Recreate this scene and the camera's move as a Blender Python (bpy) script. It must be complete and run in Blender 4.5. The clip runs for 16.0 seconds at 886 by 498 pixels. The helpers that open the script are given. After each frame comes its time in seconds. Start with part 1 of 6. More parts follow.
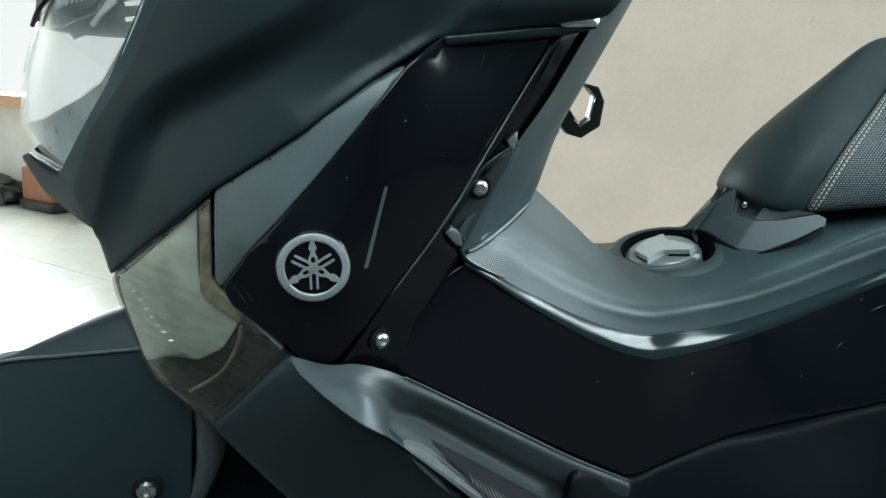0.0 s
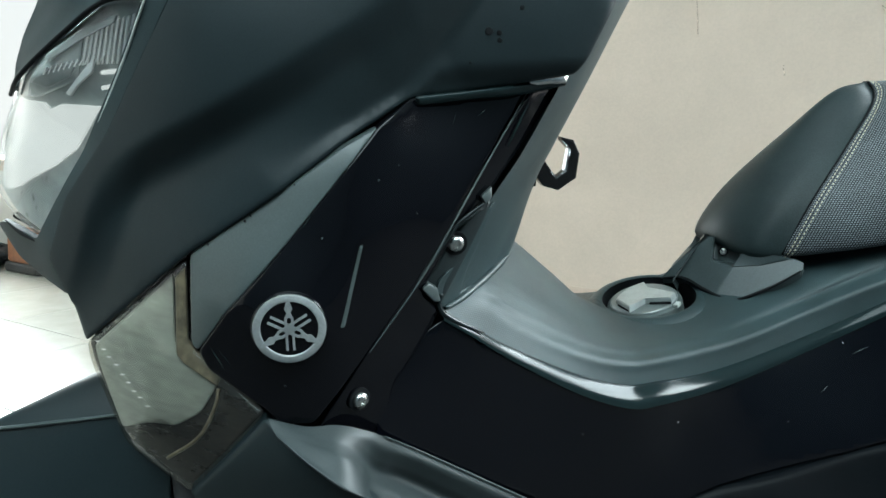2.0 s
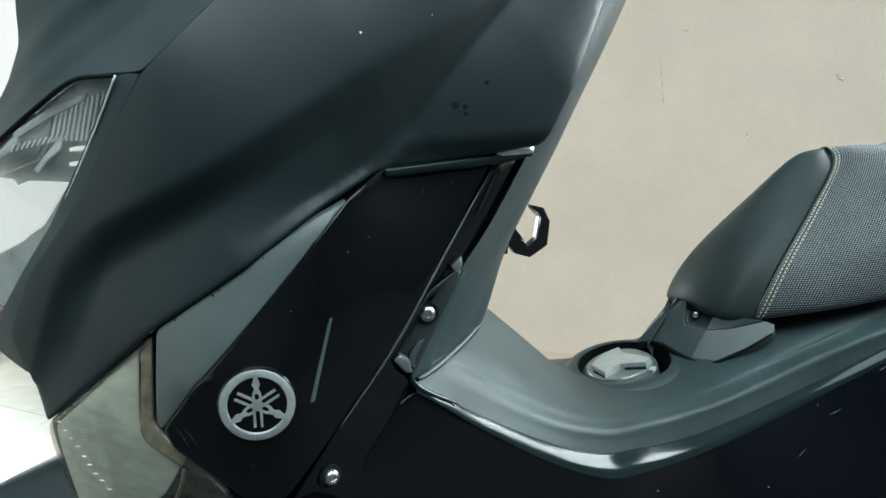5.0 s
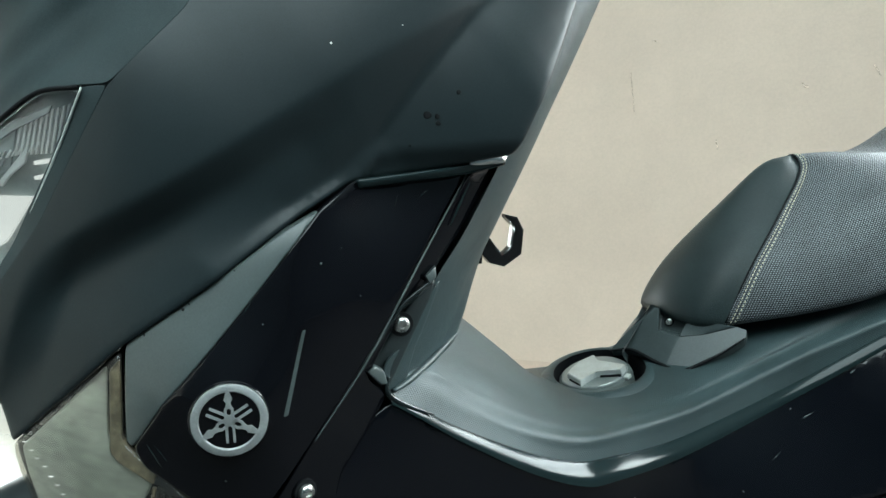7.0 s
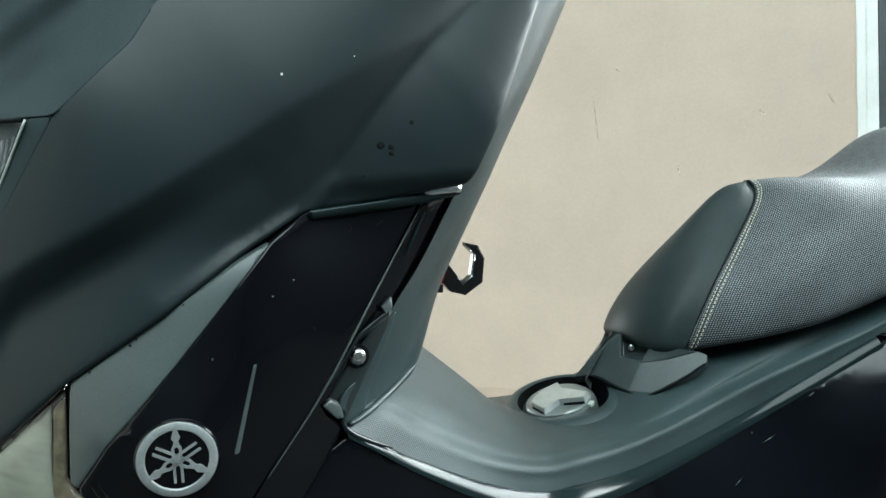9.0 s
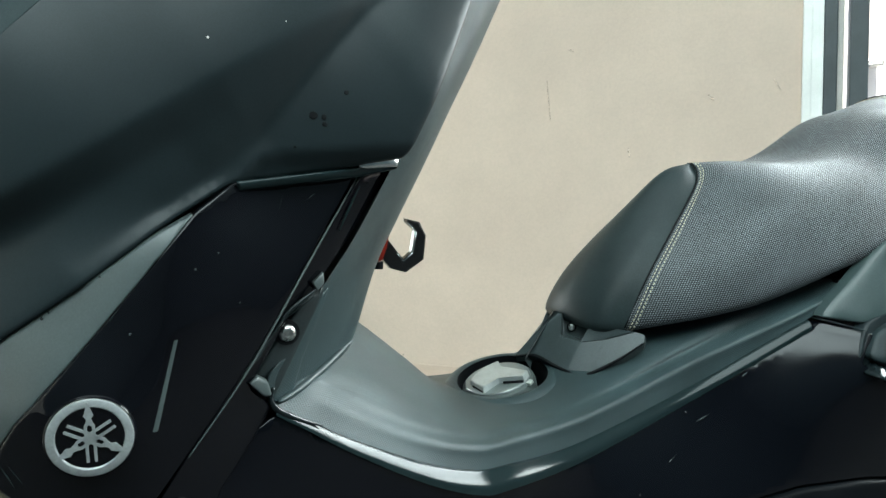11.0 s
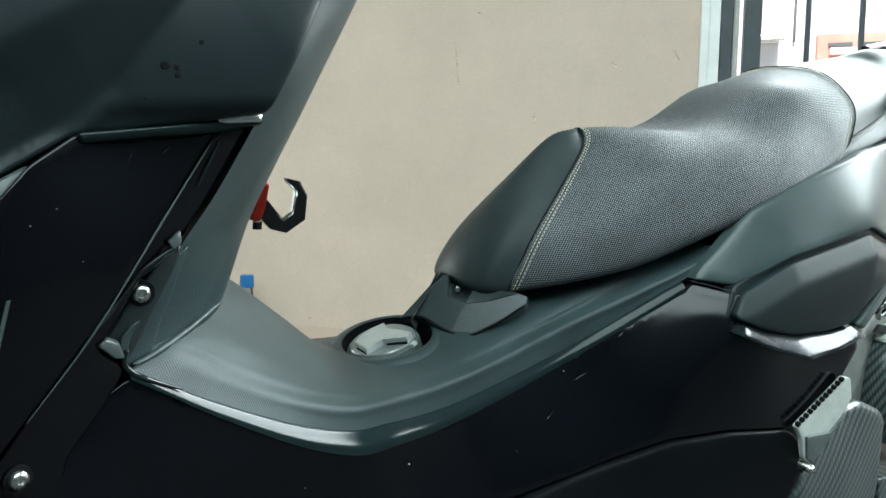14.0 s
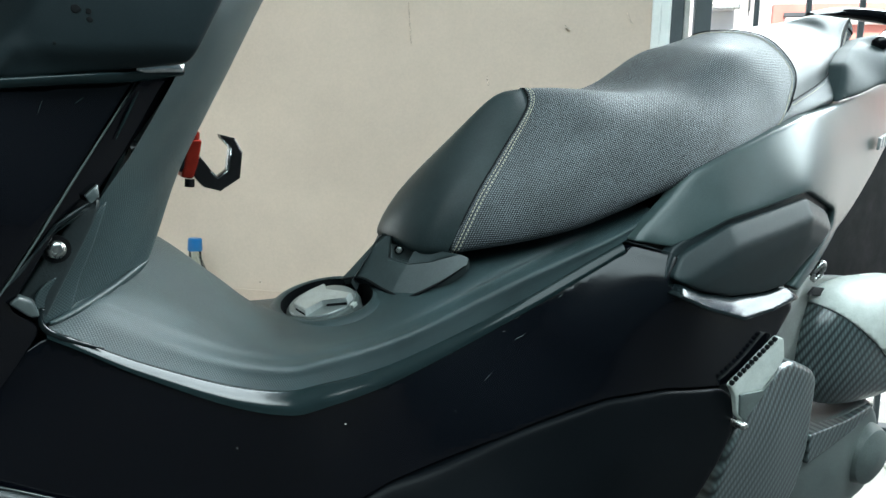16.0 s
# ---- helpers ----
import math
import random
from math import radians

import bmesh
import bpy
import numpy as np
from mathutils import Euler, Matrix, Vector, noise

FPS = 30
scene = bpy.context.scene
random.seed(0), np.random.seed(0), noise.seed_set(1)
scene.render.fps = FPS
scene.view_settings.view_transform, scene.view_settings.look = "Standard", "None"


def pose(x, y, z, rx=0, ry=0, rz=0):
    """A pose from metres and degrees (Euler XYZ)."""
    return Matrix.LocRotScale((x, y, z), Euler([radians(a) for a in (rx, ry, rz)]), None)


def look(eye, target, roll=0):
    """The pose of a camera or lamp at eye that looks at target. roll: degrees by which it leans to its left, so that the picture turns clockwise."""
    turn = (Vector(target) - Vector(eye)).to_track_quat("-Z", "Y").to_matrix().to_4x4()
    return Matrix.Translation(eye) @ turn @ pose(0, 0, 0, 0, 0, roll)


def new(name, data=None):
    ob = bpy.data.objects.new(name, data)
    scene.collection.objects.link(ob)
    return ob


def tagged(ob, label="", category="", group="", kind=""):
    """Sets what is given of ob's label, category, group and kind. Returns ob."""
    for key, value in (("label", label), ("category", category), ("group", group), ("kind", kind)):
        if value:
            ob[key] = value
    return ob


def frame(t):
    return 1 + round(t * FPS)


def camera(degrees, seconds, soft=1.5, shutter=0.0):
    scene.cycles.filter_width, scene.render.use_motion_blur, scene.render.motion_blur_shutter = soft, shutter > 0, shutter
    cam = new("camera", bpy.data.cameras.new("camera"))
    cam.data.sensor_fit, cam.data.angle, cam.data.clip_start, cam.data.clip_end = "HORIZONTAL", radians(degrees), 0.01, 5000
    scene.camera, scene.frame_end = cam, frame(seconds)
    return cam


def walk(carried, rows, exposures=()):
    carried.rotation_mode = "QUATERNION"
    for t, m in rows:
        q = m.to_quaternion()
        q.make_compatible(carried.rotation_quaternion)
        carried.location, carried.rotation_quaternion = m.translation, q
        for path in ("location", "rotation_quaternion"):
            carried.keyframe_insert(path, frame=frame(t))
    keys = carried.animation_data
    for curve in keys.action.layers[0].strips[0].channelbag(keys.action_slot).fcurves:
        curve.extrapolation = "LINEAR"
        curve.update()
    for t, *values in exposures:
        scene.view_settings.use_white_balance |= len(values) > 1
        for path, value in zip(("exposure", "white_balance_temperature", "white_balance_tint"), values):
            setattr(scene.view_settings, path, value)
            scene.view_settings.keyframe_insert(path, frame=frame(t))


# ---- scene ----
cam = camera(62.45, 16.0)
PATH = [
    (0, (-0.1536, -0.8226, 0.6800), (0.3147, 1.0776, 0.2680), 3.10),
    (0.5, (-0.1505, -0.8230, 0.6809), (0.3283, 1.0778, 0.2842), 2.88),
    (1, (-0.1482, -0.8233, 0.6820), (0.3375, 1.0840, 0.3265), 2.30),
    (1.5, (-0.1454, -0.8243, 0.6835), (0.3420, 1.0911, 0.3774), 1.85),
    (2, (-0.1441, -0.8257, 0.6851), (0.3506, 1.0925, 0.4096), 1.64),
    (2.5, (-0.1425, -0.8262, 0.6855), (0.3671, 1.0929, 0.4461), 1.52),
    (3, (-0.1400, -0.8274, 0.6865), (0.3767, 1.0936, 0.4794), 1.14),
    (3.5, (-0.1404, -0.8278, 0.6865), (0.3801, 1.0948, 0.5059), 0.99),
    (4, (-0.1396, -0.8279, 0.6873), (0.3950, 1.0937, 0.5406), 0.88),
    (6.5, (-0.1370, -0.8245, 0.6889), (0.4527, 1.0852, 0.6183), 0.39),
    (7, (-0.1361, -0.8253, 0.6880), (0.4799, 1.0763, 0.6223), 0.11),
    (7.5, (-0.1333, -0.8245, 0.6888), (0.4957, 1.0740, 0.6779), -0.20),
    (8, (-0.1295, -0.8248, 0.6899), (0.5260, 1.0647, 0.6941), -0.34),
    (8.5, (-0.1260, -0.8269, 0.6904), (0.5453, 1.0571, 0.7024), -0.57),
    (11, (-0.1030, -0.8218, 0.6883), (0.6957, 1.0110, 0.6367), 0.50),
    (11.5, (-0.0955, -0.8235, 0.6879), (0.7374, 0.9936, 0.6202), 0.79),
    (12, (-0.0883, -0.8279, 0.6870), (0.7825, 0.9708, 0.6084), 0.93),
    (12.5, (-0.0814, -0.8305, 0.6877), (0.8193, 0.9529, 0.5970), 1.09),
    (13, (-0.0731, -0.8312, 0.6877), (0.8502, 0.9398, 0.5817), 1.04),
    (13.5, (-0.0664, -0.8332, 0.6864), (0.8870, 0.9204, 0.5589), 0.99),
    (14, (-0.0610, -0.8355, 0.6853), (0.9250, 0.8985, 0.5397), 1.26),
    (14.5, (-0.0528, -0.8374, 0.6839), (0.9653, 0.8765, 0.5227), 1.44),
    (15, (-0.0488, -0.8377, 0.6830), (0.9794, 0.8675, 0.4957), 1.69),
    (15.5, (-0.0434, -0.8408, 0.6806), (1.0109, 0.8452, 0.4673), 1.87),
    (16, (-0.0378, -0.8412, 0.6783), (1.0382, 0.8284, 0.4443), 1.81),
]
# the camera's exposure and white balance drift a little on the way
BALANCE = [(0, 1.51, 6400), (3, 1.55, 6420), (7, 1.62, 6600), (12, 1.66, 6680), (13.5, 1.50, 6660), (16, 1.40, 6420)]
walk(cam, [(t, look(eye, target, roll)) for t, eye, target, roll in PATH], [(t, stops, kelvin, 10) for t, stops, kelvin in BALANCE])

# ---- world and light ----
world = bpy.data.worlds.new("world")
scene.world = world
world.use_nodes = True
wn = world.node_tree
sky = wn.nodes.new("ShaderNodeTexSky")
sky.sky_type, sky.sun_disc = "NISHITA", False
sky.sun_elevation, sky.sun_rotation = radians(48), radians(225)
wn.links.new(sky.outputs[0], wn.nodes["Background"].inputs[0])
wn.nodes["Background"].inputs[1].default_value = 0.12

U = Vector((1, -1, 0)) / math.sqrt(2)   # along the back wall, to its right
V = Vector((1, 1, 0)) / math.sqrt(2)    # square to the back wall, away
WALL = 1.287                            # the back wall's face
ROOM = Matrix(((U.x, V.x, 0, 0), (U.y, V.y, 0, 0), (0, 0, 1, 0), (0, 0, 0, 1)))


def lamp(name, kind, power, m, size=None, colour=(1, 1, 1)):
    data = bpy.data.lights.new(name, kind)
    data.energy, data.color = power, colour
    if kind == "AREA":
        data.shape, data.size, data.size_y = "RECTANGLE", *size
    ob = new(name, data)
    ob.matrix_world = m
    return ob


sun = lamp("sun", "SUN", 4.0, ROOM @ look((0.5, -6, 7), (1.0, 2.0, 0)), colour=(1.0, 0.96, 0.88))
sun.data.angle = radians(0.6)
# daylight that comes in through the gate and the window
lamp("gate_daylight", "AREA", 95, ROOM @ look((2.4, WALL + 0.2, 1.98), (1.4, -1.0, 0.6)), (3.3, 0.9), (0.84, 0.98, 1.0))
lamp("window_daylight", "AREA", 75, ROOM @ look((-3.5, WALL + 0.34, 1.5), (-2.4, -1.0, 0.5)), (1.3, 1.7), (0.86, 0.99, 1.0))

# ---- materials ----


def shader(name, base, rough=0.5, metal=0.0, coat=0.0, grain=0.0, grain_size=0.002, stain=0.0, stain_size=0.05, bump=0.0, spec=0.5, scratch=0.0, coords="Object", stretch=(1, 1, 1)):
    """A material with colour varied at two scales, fine relief and uneven gloss."""
    m = bpy.data.materials.new(name)
    m.use_nodes = True
    t = m.node_tree
    p = t.nodes["Principled BSDF"]
    link = t.links.new
    p.inputs["Roughness"].default_value, p.inputs["Metallic"].default_value = rough, metal
    p.inputs["Coat Weight"].default_value, p.inputs["Coat Roughness"].default_value = coat, 0.04
    p.inputs["Specular IOR Level"].default_value = spec
    tc = t.nodes.new("ShaderNodeTexCoord")
    mp = t.nodes.new("ShaderNodeMapping")
    mp.inputs["Scale"].default_value = stretch
    link(tc.outputs[coords], mp.inputs[0])
    fine, wide = t.nodes.new("ShaderNodeTexNoise"), t.nodes.new("ShaderNodeTexNoise")
    fine.inputs["Scale"].default_value, wide.inputs["Scale"].default_value = 1 / grain_size, 1 / stain_size
    fine.inputs["Detail"].default_value, wide.inputs["Detail"].default_value = 3, 6
    wide.inputs["Roughness"].default_value = 0.62
    for n in (fine, wide):
        link(mp.outputs[0], n.inputs["Vector"])

    def spread(node, amount):
        r = t.nodes.new("ShaderNodeMapRange")
        r.inputs["From Min"].default_value, r.inputs["From Max"].default_value = 0.3, 0.7
        r.inputs["To Min"].default_value, r.inputs["To Max"].default_value = 1 - amount, 1 + amount
        link(node.outputs[0], r.inputs[0])
        return r.outputs[0]

    mul = t.nodes.new("ShaderNodeMath")
    mul.operation = "MULTIPLY"
    link(spread(fine, grain), mul.inputs[0])
    link(spread(wide, stain), mul.inputs[1])
    col = t.nodes.new("ShaderNodeVectorMath")
    col.operation = "SCALE"
    col.inputs[0].default_value = base
    link(mul.outputs[0], col.inputs["Scale"])
    link(col.outputs[0], p.inputs["Base Color"])
    rr = t.nodes.new("ShaderNodeMath")
    rr.operation = "MULTIPLY"
    rr.inputs[1].default_value = rough
    link(spread(wide, min(0.35, scratch + stain * 0.5)), rr.inputs[0])
    link(rr.outputs[0], p.inputs["Roughness"])
    if bump:
        b = t.nodes.new("ShaderNodeBump")
        b.inputs["Strength"].default_value, b.inputs["Distance"].default_value = bump, grain_size * 0.5
        link(fine.outputs[0], b.inputs["Height"])
        link(b.outputs[0], p.inputs["Normal"])
    return m


def grid_shader(name, dark, light, pitch, rough, bump, fill=0.35, round_dots=True, spec=0.4):
    """A woven or embossed surface: a square lattice of small raised dots, in metres of the surface's own map."""
    m = bpy.data.materials.new(name)
    m.use_nodes = True
    t = m.node_tree
    p = t.nodes["Principled BSDF"]
    link = t.links.new
    p.inputs["Specular IOR Level"].default_value = spec
    uv = t.nodes.new("ShaderNodeTexCoord")
    sep = t.nodes.new("ShaderNodeSeparateXYZ")
    link(uv.outputs["UV"], sep.inputs[0])

    def wave(socket):
        a = t.nodes.new("ShaderNodeMath")
        a.operation = "MULTIPLY"
        a.inputs[1].default_value = 2 * math.pi / pitch
        link(socket, a.inputs[0])
        s = t.nodes.new("ShaderNodeMath")
        s.operation = "SINE"
        link(a.outputs[0], s.inputs[0])
        return s.outputs[0]

    mix = t.nodes.new("ShaderNodeMath")
    mix.operation = "MULTIPLY" if round_dots else "ADD"
    link(wave(sep.outputs[0]), mix.inputs[0])
    link(wave(sep.outputs[1]), mix.inputs[1])
    ramp = t.nodes.new("ShaderNodeMapRange")
    ramp.inputs["From Min"].default_value, ramp.inputs["From Max"].default_value = fill - 0.35, fill + 0.35
    link(mix.outputs[0], ramp.inputs[0])
    noise_tex = t.nodes.new("ShaderNodeTexNoise")
    noise_tex.inputs["Scale"].default_value = 14
    noise_tex.inputs["Detail"].default_value = 5
    link(uv.outputs["UV"], noise_tex.inputs["Vector"])
    lo = t.nodes.new("ShaderNodeMapRange")
    lo.inputs["From Min"].default_value, lo.inputs["From Max"].default_value = 0.3, 0.7
    lo.inputs["To Min"].default_value, lo.inputs["To Max"].default_value = 0.75, 1.2
    link(noise_tex.outputs[0], lo.inputs[0])
    c = t.nodes.new("ShaderNodeMix")
    c.data_type = "RGBA"
    c.inputs["A"].default_value, c.inputs["B"].default_value = (*dark, 1), (*light, 1)
    link(ramp.outputs[0], c.inputs["Factor"])
    sc = t.nodes.new("ShaderNodeVectorMath")
    sc.operation = "SCALE"
    link(c.outputs["Result"], sc.inputs[0])
    link(lo.outputs[0], sc.inputs["Scale"])
    link(sc.outputs[0], p.inputs["Base Color"])
    p.inputs["Roughness"].default_value = rough
    b = t.nodes.new("ShaderNodeBump")
    b.inputs["Strength"].default_value, b.inputs["Distance"].default_value = bump, pitch * 0.25
    link(ramp.outputs[0], b.inputs["Height"])
    link(b.outputs[0], p.inputs["Normal"])
    return m


def clear_shader(name, tint, gloss=0.05, through_part=0.85, ior=1.45):
    """Thin clear plastic: tinted see-through with a Fresnel gloss."""
    m = bpy.data.materials.new(name)
    m.use_nodes = True
    t = m.node_tree
    t.nodes.remove(t.nodes["Principled BSDF"])
    out = t.nodes["Material Output"]
    a, g, d = (t.nodes.new("ShaderNodeBsdf" + k) for k in ("Transparent", "Glossy", "Diffuse"))
    a.inputs[0].default_value = (*tint, 1)
    d.inputs[0].default_value = (*[v * 0.5 for v in tint], 1)
    g.inputs["Roughness"].default_value = gloss
    m1, m2 = t.nodes.new("ShaderNodeMixShader"), t.nodes.new("ShaderNodeMixShader")
    m1.inputs[0].default_value = through_part
    fr = t.nodes.new("ShaderNodeFresnel")
    fr.inputs[0].default_value = ior
    link = t.links.new
    link(d.outputs[0], m1.inputs[1])
    link(a.outputs[0], m1.inputs[2])
    link(fr.outputs[0], m2.inputs[0])
    link(m1.outputs[0], m2.inputs[1])
    link(g.outputs[0], m2.inputs[2])
    link(m2.outputs[0], out.inputs[0])
    return m


MATTE = shader("matte_black_paint", (0.0095, 0.0158, 0.0178), 0.39, spec=0.24, grain=0.12, grain_size=0.0012, stain=0.14, stain_size=0.09, bump=0.04)
# Skirt black, set well below the cowl's matte paint.
SKIRT = shader("darker_skirt_black", (0.0024, 0.0033, 0.0042), 0.40, spec=0.07, grain=0.15, grain_size=0.0012, stain=0.15, stain_size=0.08, bump=0.04)
# Paler, smoother black that brightens the rear cover's sheen.
REAR_SATIN = shader("pale_satin_black", (0.036, 0.054, 0.054), 0.3, spec=0.35, grain=0.1, grain_size=0.0015, stain=0.12, stain_size=0.05)
# Base lighter than the body paint: sheen of the rolled edge.
EDGE = shader("lightened_edge_black", (0.0075, 0.0145, 0.0155), 0.14, spec=0.22, stain=0.12, stain_size=0.03, grain_size=0.004)
GLOSS = shader("gloss_black_paint", (0.0022, 0.0024, 0.0034), 0.07, spec=0.25, stain=0.1, stain_size=0.12, grain_size=0.004)
BODY_GLOSS = shader("gloss_black_body_paint", (0.0014, 0.0018, 0.0032), 0.15, spec=0.34, stain=0.12, stain_size=0.10, grain_size=0.004, scratch=0.2)
# Base paler than the cowl's paint, for the light the bezel catches.
BEZEL = shader("lightened_bezel_black", (0.022, 0.032, 0.034), 0.55, spec=0.10, grain=0.12, grain_size=0.0012, stain=0.14, stain_size=0.06)
RIDGE = shader("polished_footboard", (0.023, 0.030, 0.031), 0.42, spec=0.28, grain=0.1, grain_size=0.0015, stain=0.12, stain_size=0.05)
SATIN = shader("pale_satin_black", (0.044, 0.056, 0.056), 0.3, spec=0.35, grain=0.1, grain_size=0.0015, stain=0.12, stain_size=0.05)
PAD_M = shader("grained_pad_plastic", (0.0085, 0.0165, 0.0180), 0.46, spec=0.26, grain=0.3, grain_size=0.0015, stain=0.2, stain_size=0.05, bump=0.3)
PLASTIC = shader("black_moulded_plastic", (0.0125, 0.0192, 0.0205), 0.5, spec=0.35, grain=0.2, grain_size=0.0015, stain=0.15, stain_size=0.06, bump=0.25)
DARK = shader("dark_inner_plastic", (0.005, 0.0058, 0.0068), 0.75, spec=0.12, grain=0.2, grain_size=0.003, stain=0.3, bump=0.1)
TEXTURED = grid_shader("textured_grey_plastic", (0.018, 0.031, 0.033), (0.038, 0.062, 0.066), 0.0025, 0.42, 0.35, fill=0.2, spec=0.38)
VINYL = shader("black_seat_vinyl", (0.0155, 0.0235, 0.0245), 0.42, spec=0.15, grain=0.15, grain_size=0.0016, stain=0.15, stain_size=0.05, bump=0.3)
WEAVE = grid_shader("woven_seat_fabric", (0.010, 0.013, 0.016), (0.168, 0.188, 0.200), 0.0031, 0.5, 0.4, fill=0.62, round_dots=False, spec=0.3)
THREAD = shader("cream_thread", (0.42, 0.38, 0.27), 0.8, grain=0.3, grain_size=0.002)
LIP = shader("wet_looking_gloss_lip", (0.008, 0.012, 0.013), 0.13, spec=0.24, stain=0.1, stain_size=0.02, grain_size=0.014, bump=0.08, stretch=(0.5, 1, 1.6))
CHROME = shader("bright_metal", (0.62, 0.63, 0.62), 0.2, metal=1.0, grain=0.1, stain=0.2, stain_size=0.01)
STEEL = shader("zinc_screw", (0.5, 0.5, 0.48), 0.28, metal=1.0, grain=0.2, stain=0.3, stain_size=0.006)
SILVER = shader("silver_emblem", (0.27, 0.285, 0.285), 0.42, metal=0.3, grain=0.1, stain=0.12, stain_size=0.01)
CAPGREY = shader("satin_grey_cap", (0.50, 0.53, 0.52), 0.34, metal=0.45, grain=0.06, stain=0.12, stain_size=0.02)
CAP_DISC = shader("brushed_grey_disc", (0.24, 0.265, 0.26), 0.30, metal=0.5, grain=0.06, stain=0.12, stain_size=0.02)
RED = shader("red_anodised", (0.42, 0.035, 0.02), 0.25, metal=0.7, stain=0.15, stain_size=0.01)
BLACK_METAL = shader("black_anodised", (0.012, 0.012, 0.013), 0.22, metal=0.3, stain=0.2, stain_size=0.01)
RUBBER = shader("ribbed_rubber", (0.03, 0.031, 0.032), 0.6, grain=0.2, grain_size=0.002, stain=0.3, stain_size=0.02, bump=0.2)
TYRE = shader("tyre_rubber", (0.014, 0.014, 0.014), 0.8, grain=0.2, grain_size=0.004, stain=0.3, bump=0.3)
LENS = clear_shader("clear_lamp_lens", (0.93, 0.95, 0.95), 0.03, 0.93)
SMOKE = clear_shader("smoked_signal_lens", (0.80, 0.79, 0.74), 0.06, 0.97)
REFLECTOR = shader("lamp_reflector", (0.42, 0.46, 0.45), 0.22, metal=0.15, grain=0.04, stain=0.08, stain_size=0.03)
LAMP_GREY = shader("grey_lamp_bowl", (0.33, 0.37, 0.355), 0.3, grain=0.05, stain=0.25, stain_size=0.02)
LAMP_WHITE = shader("white_lamp_housing", (0.9, 0.9, 0.88), 0.35, grain=0.03, stain=0.04)
RIBBED = shader("ribbed_signal_reflector", (0.42, 0.435, 0.385), 0.4, metal=0.2, grain=0.12, grain_size=0.012, stain=0.16, stain_size=0.03, stretch=(0.5, 1, 2.2))
AMBER = shader("smoky_amber_plastic", (0.20, 0.16, 0.105), 0.4, grain=0.3, grain_size=0.01, stain=0.3, stain_size=0.02)
SMOKED = shader("smoked_dark_plastic", (0.013, 0.011, 0.009), 0.3, grain=0.6, grain_size=0.012, stain=0.6, stain_size=0.03, stretch=(1, 1, 3))
PLASTER = shader("beige_plaster", (0.605, 0.475, 0.390), 0.85, grain=0.03, grain_size=0.006, stain=0.09, stain_size=0.35, bump=0.12)
SKIRTING = shader("pinker_lower_plaster", (0.59, 0.447, 0.36), 0.85, grain=0.04, grain_size=0.006, stain=0.1, stain_size=0.2, bump=0.12)
DIMWALL = shader("dark_unseen_wall", (0.034, 0.050, 0.058), 0.9, grain=0.05, grain_size=0.01, stain=0.2, stain_size=0.5)
# Unseen ceiling, tinted cool to colour the reflections.
CEILING = shader("dull_ceiling_board", (0.18, 0.22, 0.22), 0.9, grain=0.05, grain_size=0.01, stain=0.15, stain_size=0.6)
TILE = shader("cream_floor_tile", (0.43, 0.41, 0.365), 0.22, grain=0.04, grain_size=0.004, stain=0.08, stain_size=0.12)
GROUT = shader("grey_grout", (0.36, 0.33, 0.29), 0.9, grain=0.15, grain_size=0.004)
WHITE_PAINT = shader("white_gloss_frame", (0.78, 0.78, 0.75), 0.4, grain=0.04, stain=0.1, stain_size=0.1)
GATE_PAINT = shader("dark_grey_gate_paint", (0.045, 0.055, 0.06), 0.5, grain=0.15, stain=0.25, stain_size=0.1)
WOOD = shader("varnished_wood", (0.42, 0.23, 0.10), 0.45, grain=0.25, grain_size=0.01, stain=0.25, stain_size=0.06, stretch=(1, 6, 6))
CABINET = shader("off_white_panel", (0.62, 0.59, 0.55), 0.6, grain=0.04, stain=0.12, stain_size=0.15)
BAG = shader("black_nylon_bag", (0.012, 0.012, 0.013), 0.5, grain=0.3, grain_size=0.004, stain=0.3, bump=0.4)
BROWN = shader("brown_case_leather", (0.25, 0.09, 0.035), 0.45, grain=0.2, grain_size=0.004, stain=0.3, bump=0.2)
CONCRETE = shader("sunlit_concrete", (0.6, 0.58, 0.54), 0.9, grain=0.25, grain_size=0.01, stain=0.2, stain_size=0.4, bump=0.3)
DARK_PATCH = shader("dark_floor_patch", (0.022, 0.022, 0.022), 0.8, grain=0.3, grain_size=0.006, stain=0.35, stain_size=0.25, bump=0.3)
ALLOY = shader("dull_grey_alloy", (0.42, 0.45, 0.42), 0.45, grain=0.05, grain_size=0.003, stain=0.12, stain_size=0.02)
CASING = shader("grey_engine_casing", (0.085, 0.102, 0.098), 0.45, spec=0.3, grain=0.15, grain_size=0.002, stain=0.2, stain_size=0.04)
HINGE_SATIN = shader("satin_moulded_cover", (0.034, 0.046, 0.047), 0.38, spec=0.4, grain=0.12, grain_size=0.002, stain=0.15, stain_size=0.03, bump=0.08)
MAT = shader("dusty_rubber_mat", (0.055, 0.062, 0.060), 0.75, spec=0.2, grain=0.2, grain_size=0.003, stain=0.3, stain_size=0.02, bump=0.2)
DUSTY = shader("dusty_grey_casing", (0.15, 0.16, 0.15), 0.7, grain=0.1, grain_size=0.004, stain=0.25, stain_size=0.05)
HOUSE_WHITE = shader("white_house_wall", (0.68, 0.68, 0.66), 0.85, grain=0.05, stain=0.12, stain_size=0.5)
HOUSE_PINK = shader("pink_house_band", (0.55, 0.22, 0.18), 0.8, grain=0.1, stain=0.2, stain_size=0.3)
BLUE_CAP = shader("blue_bottle_cap", (0.01, 0.13, 0.34), 0.35, stain=0.1)
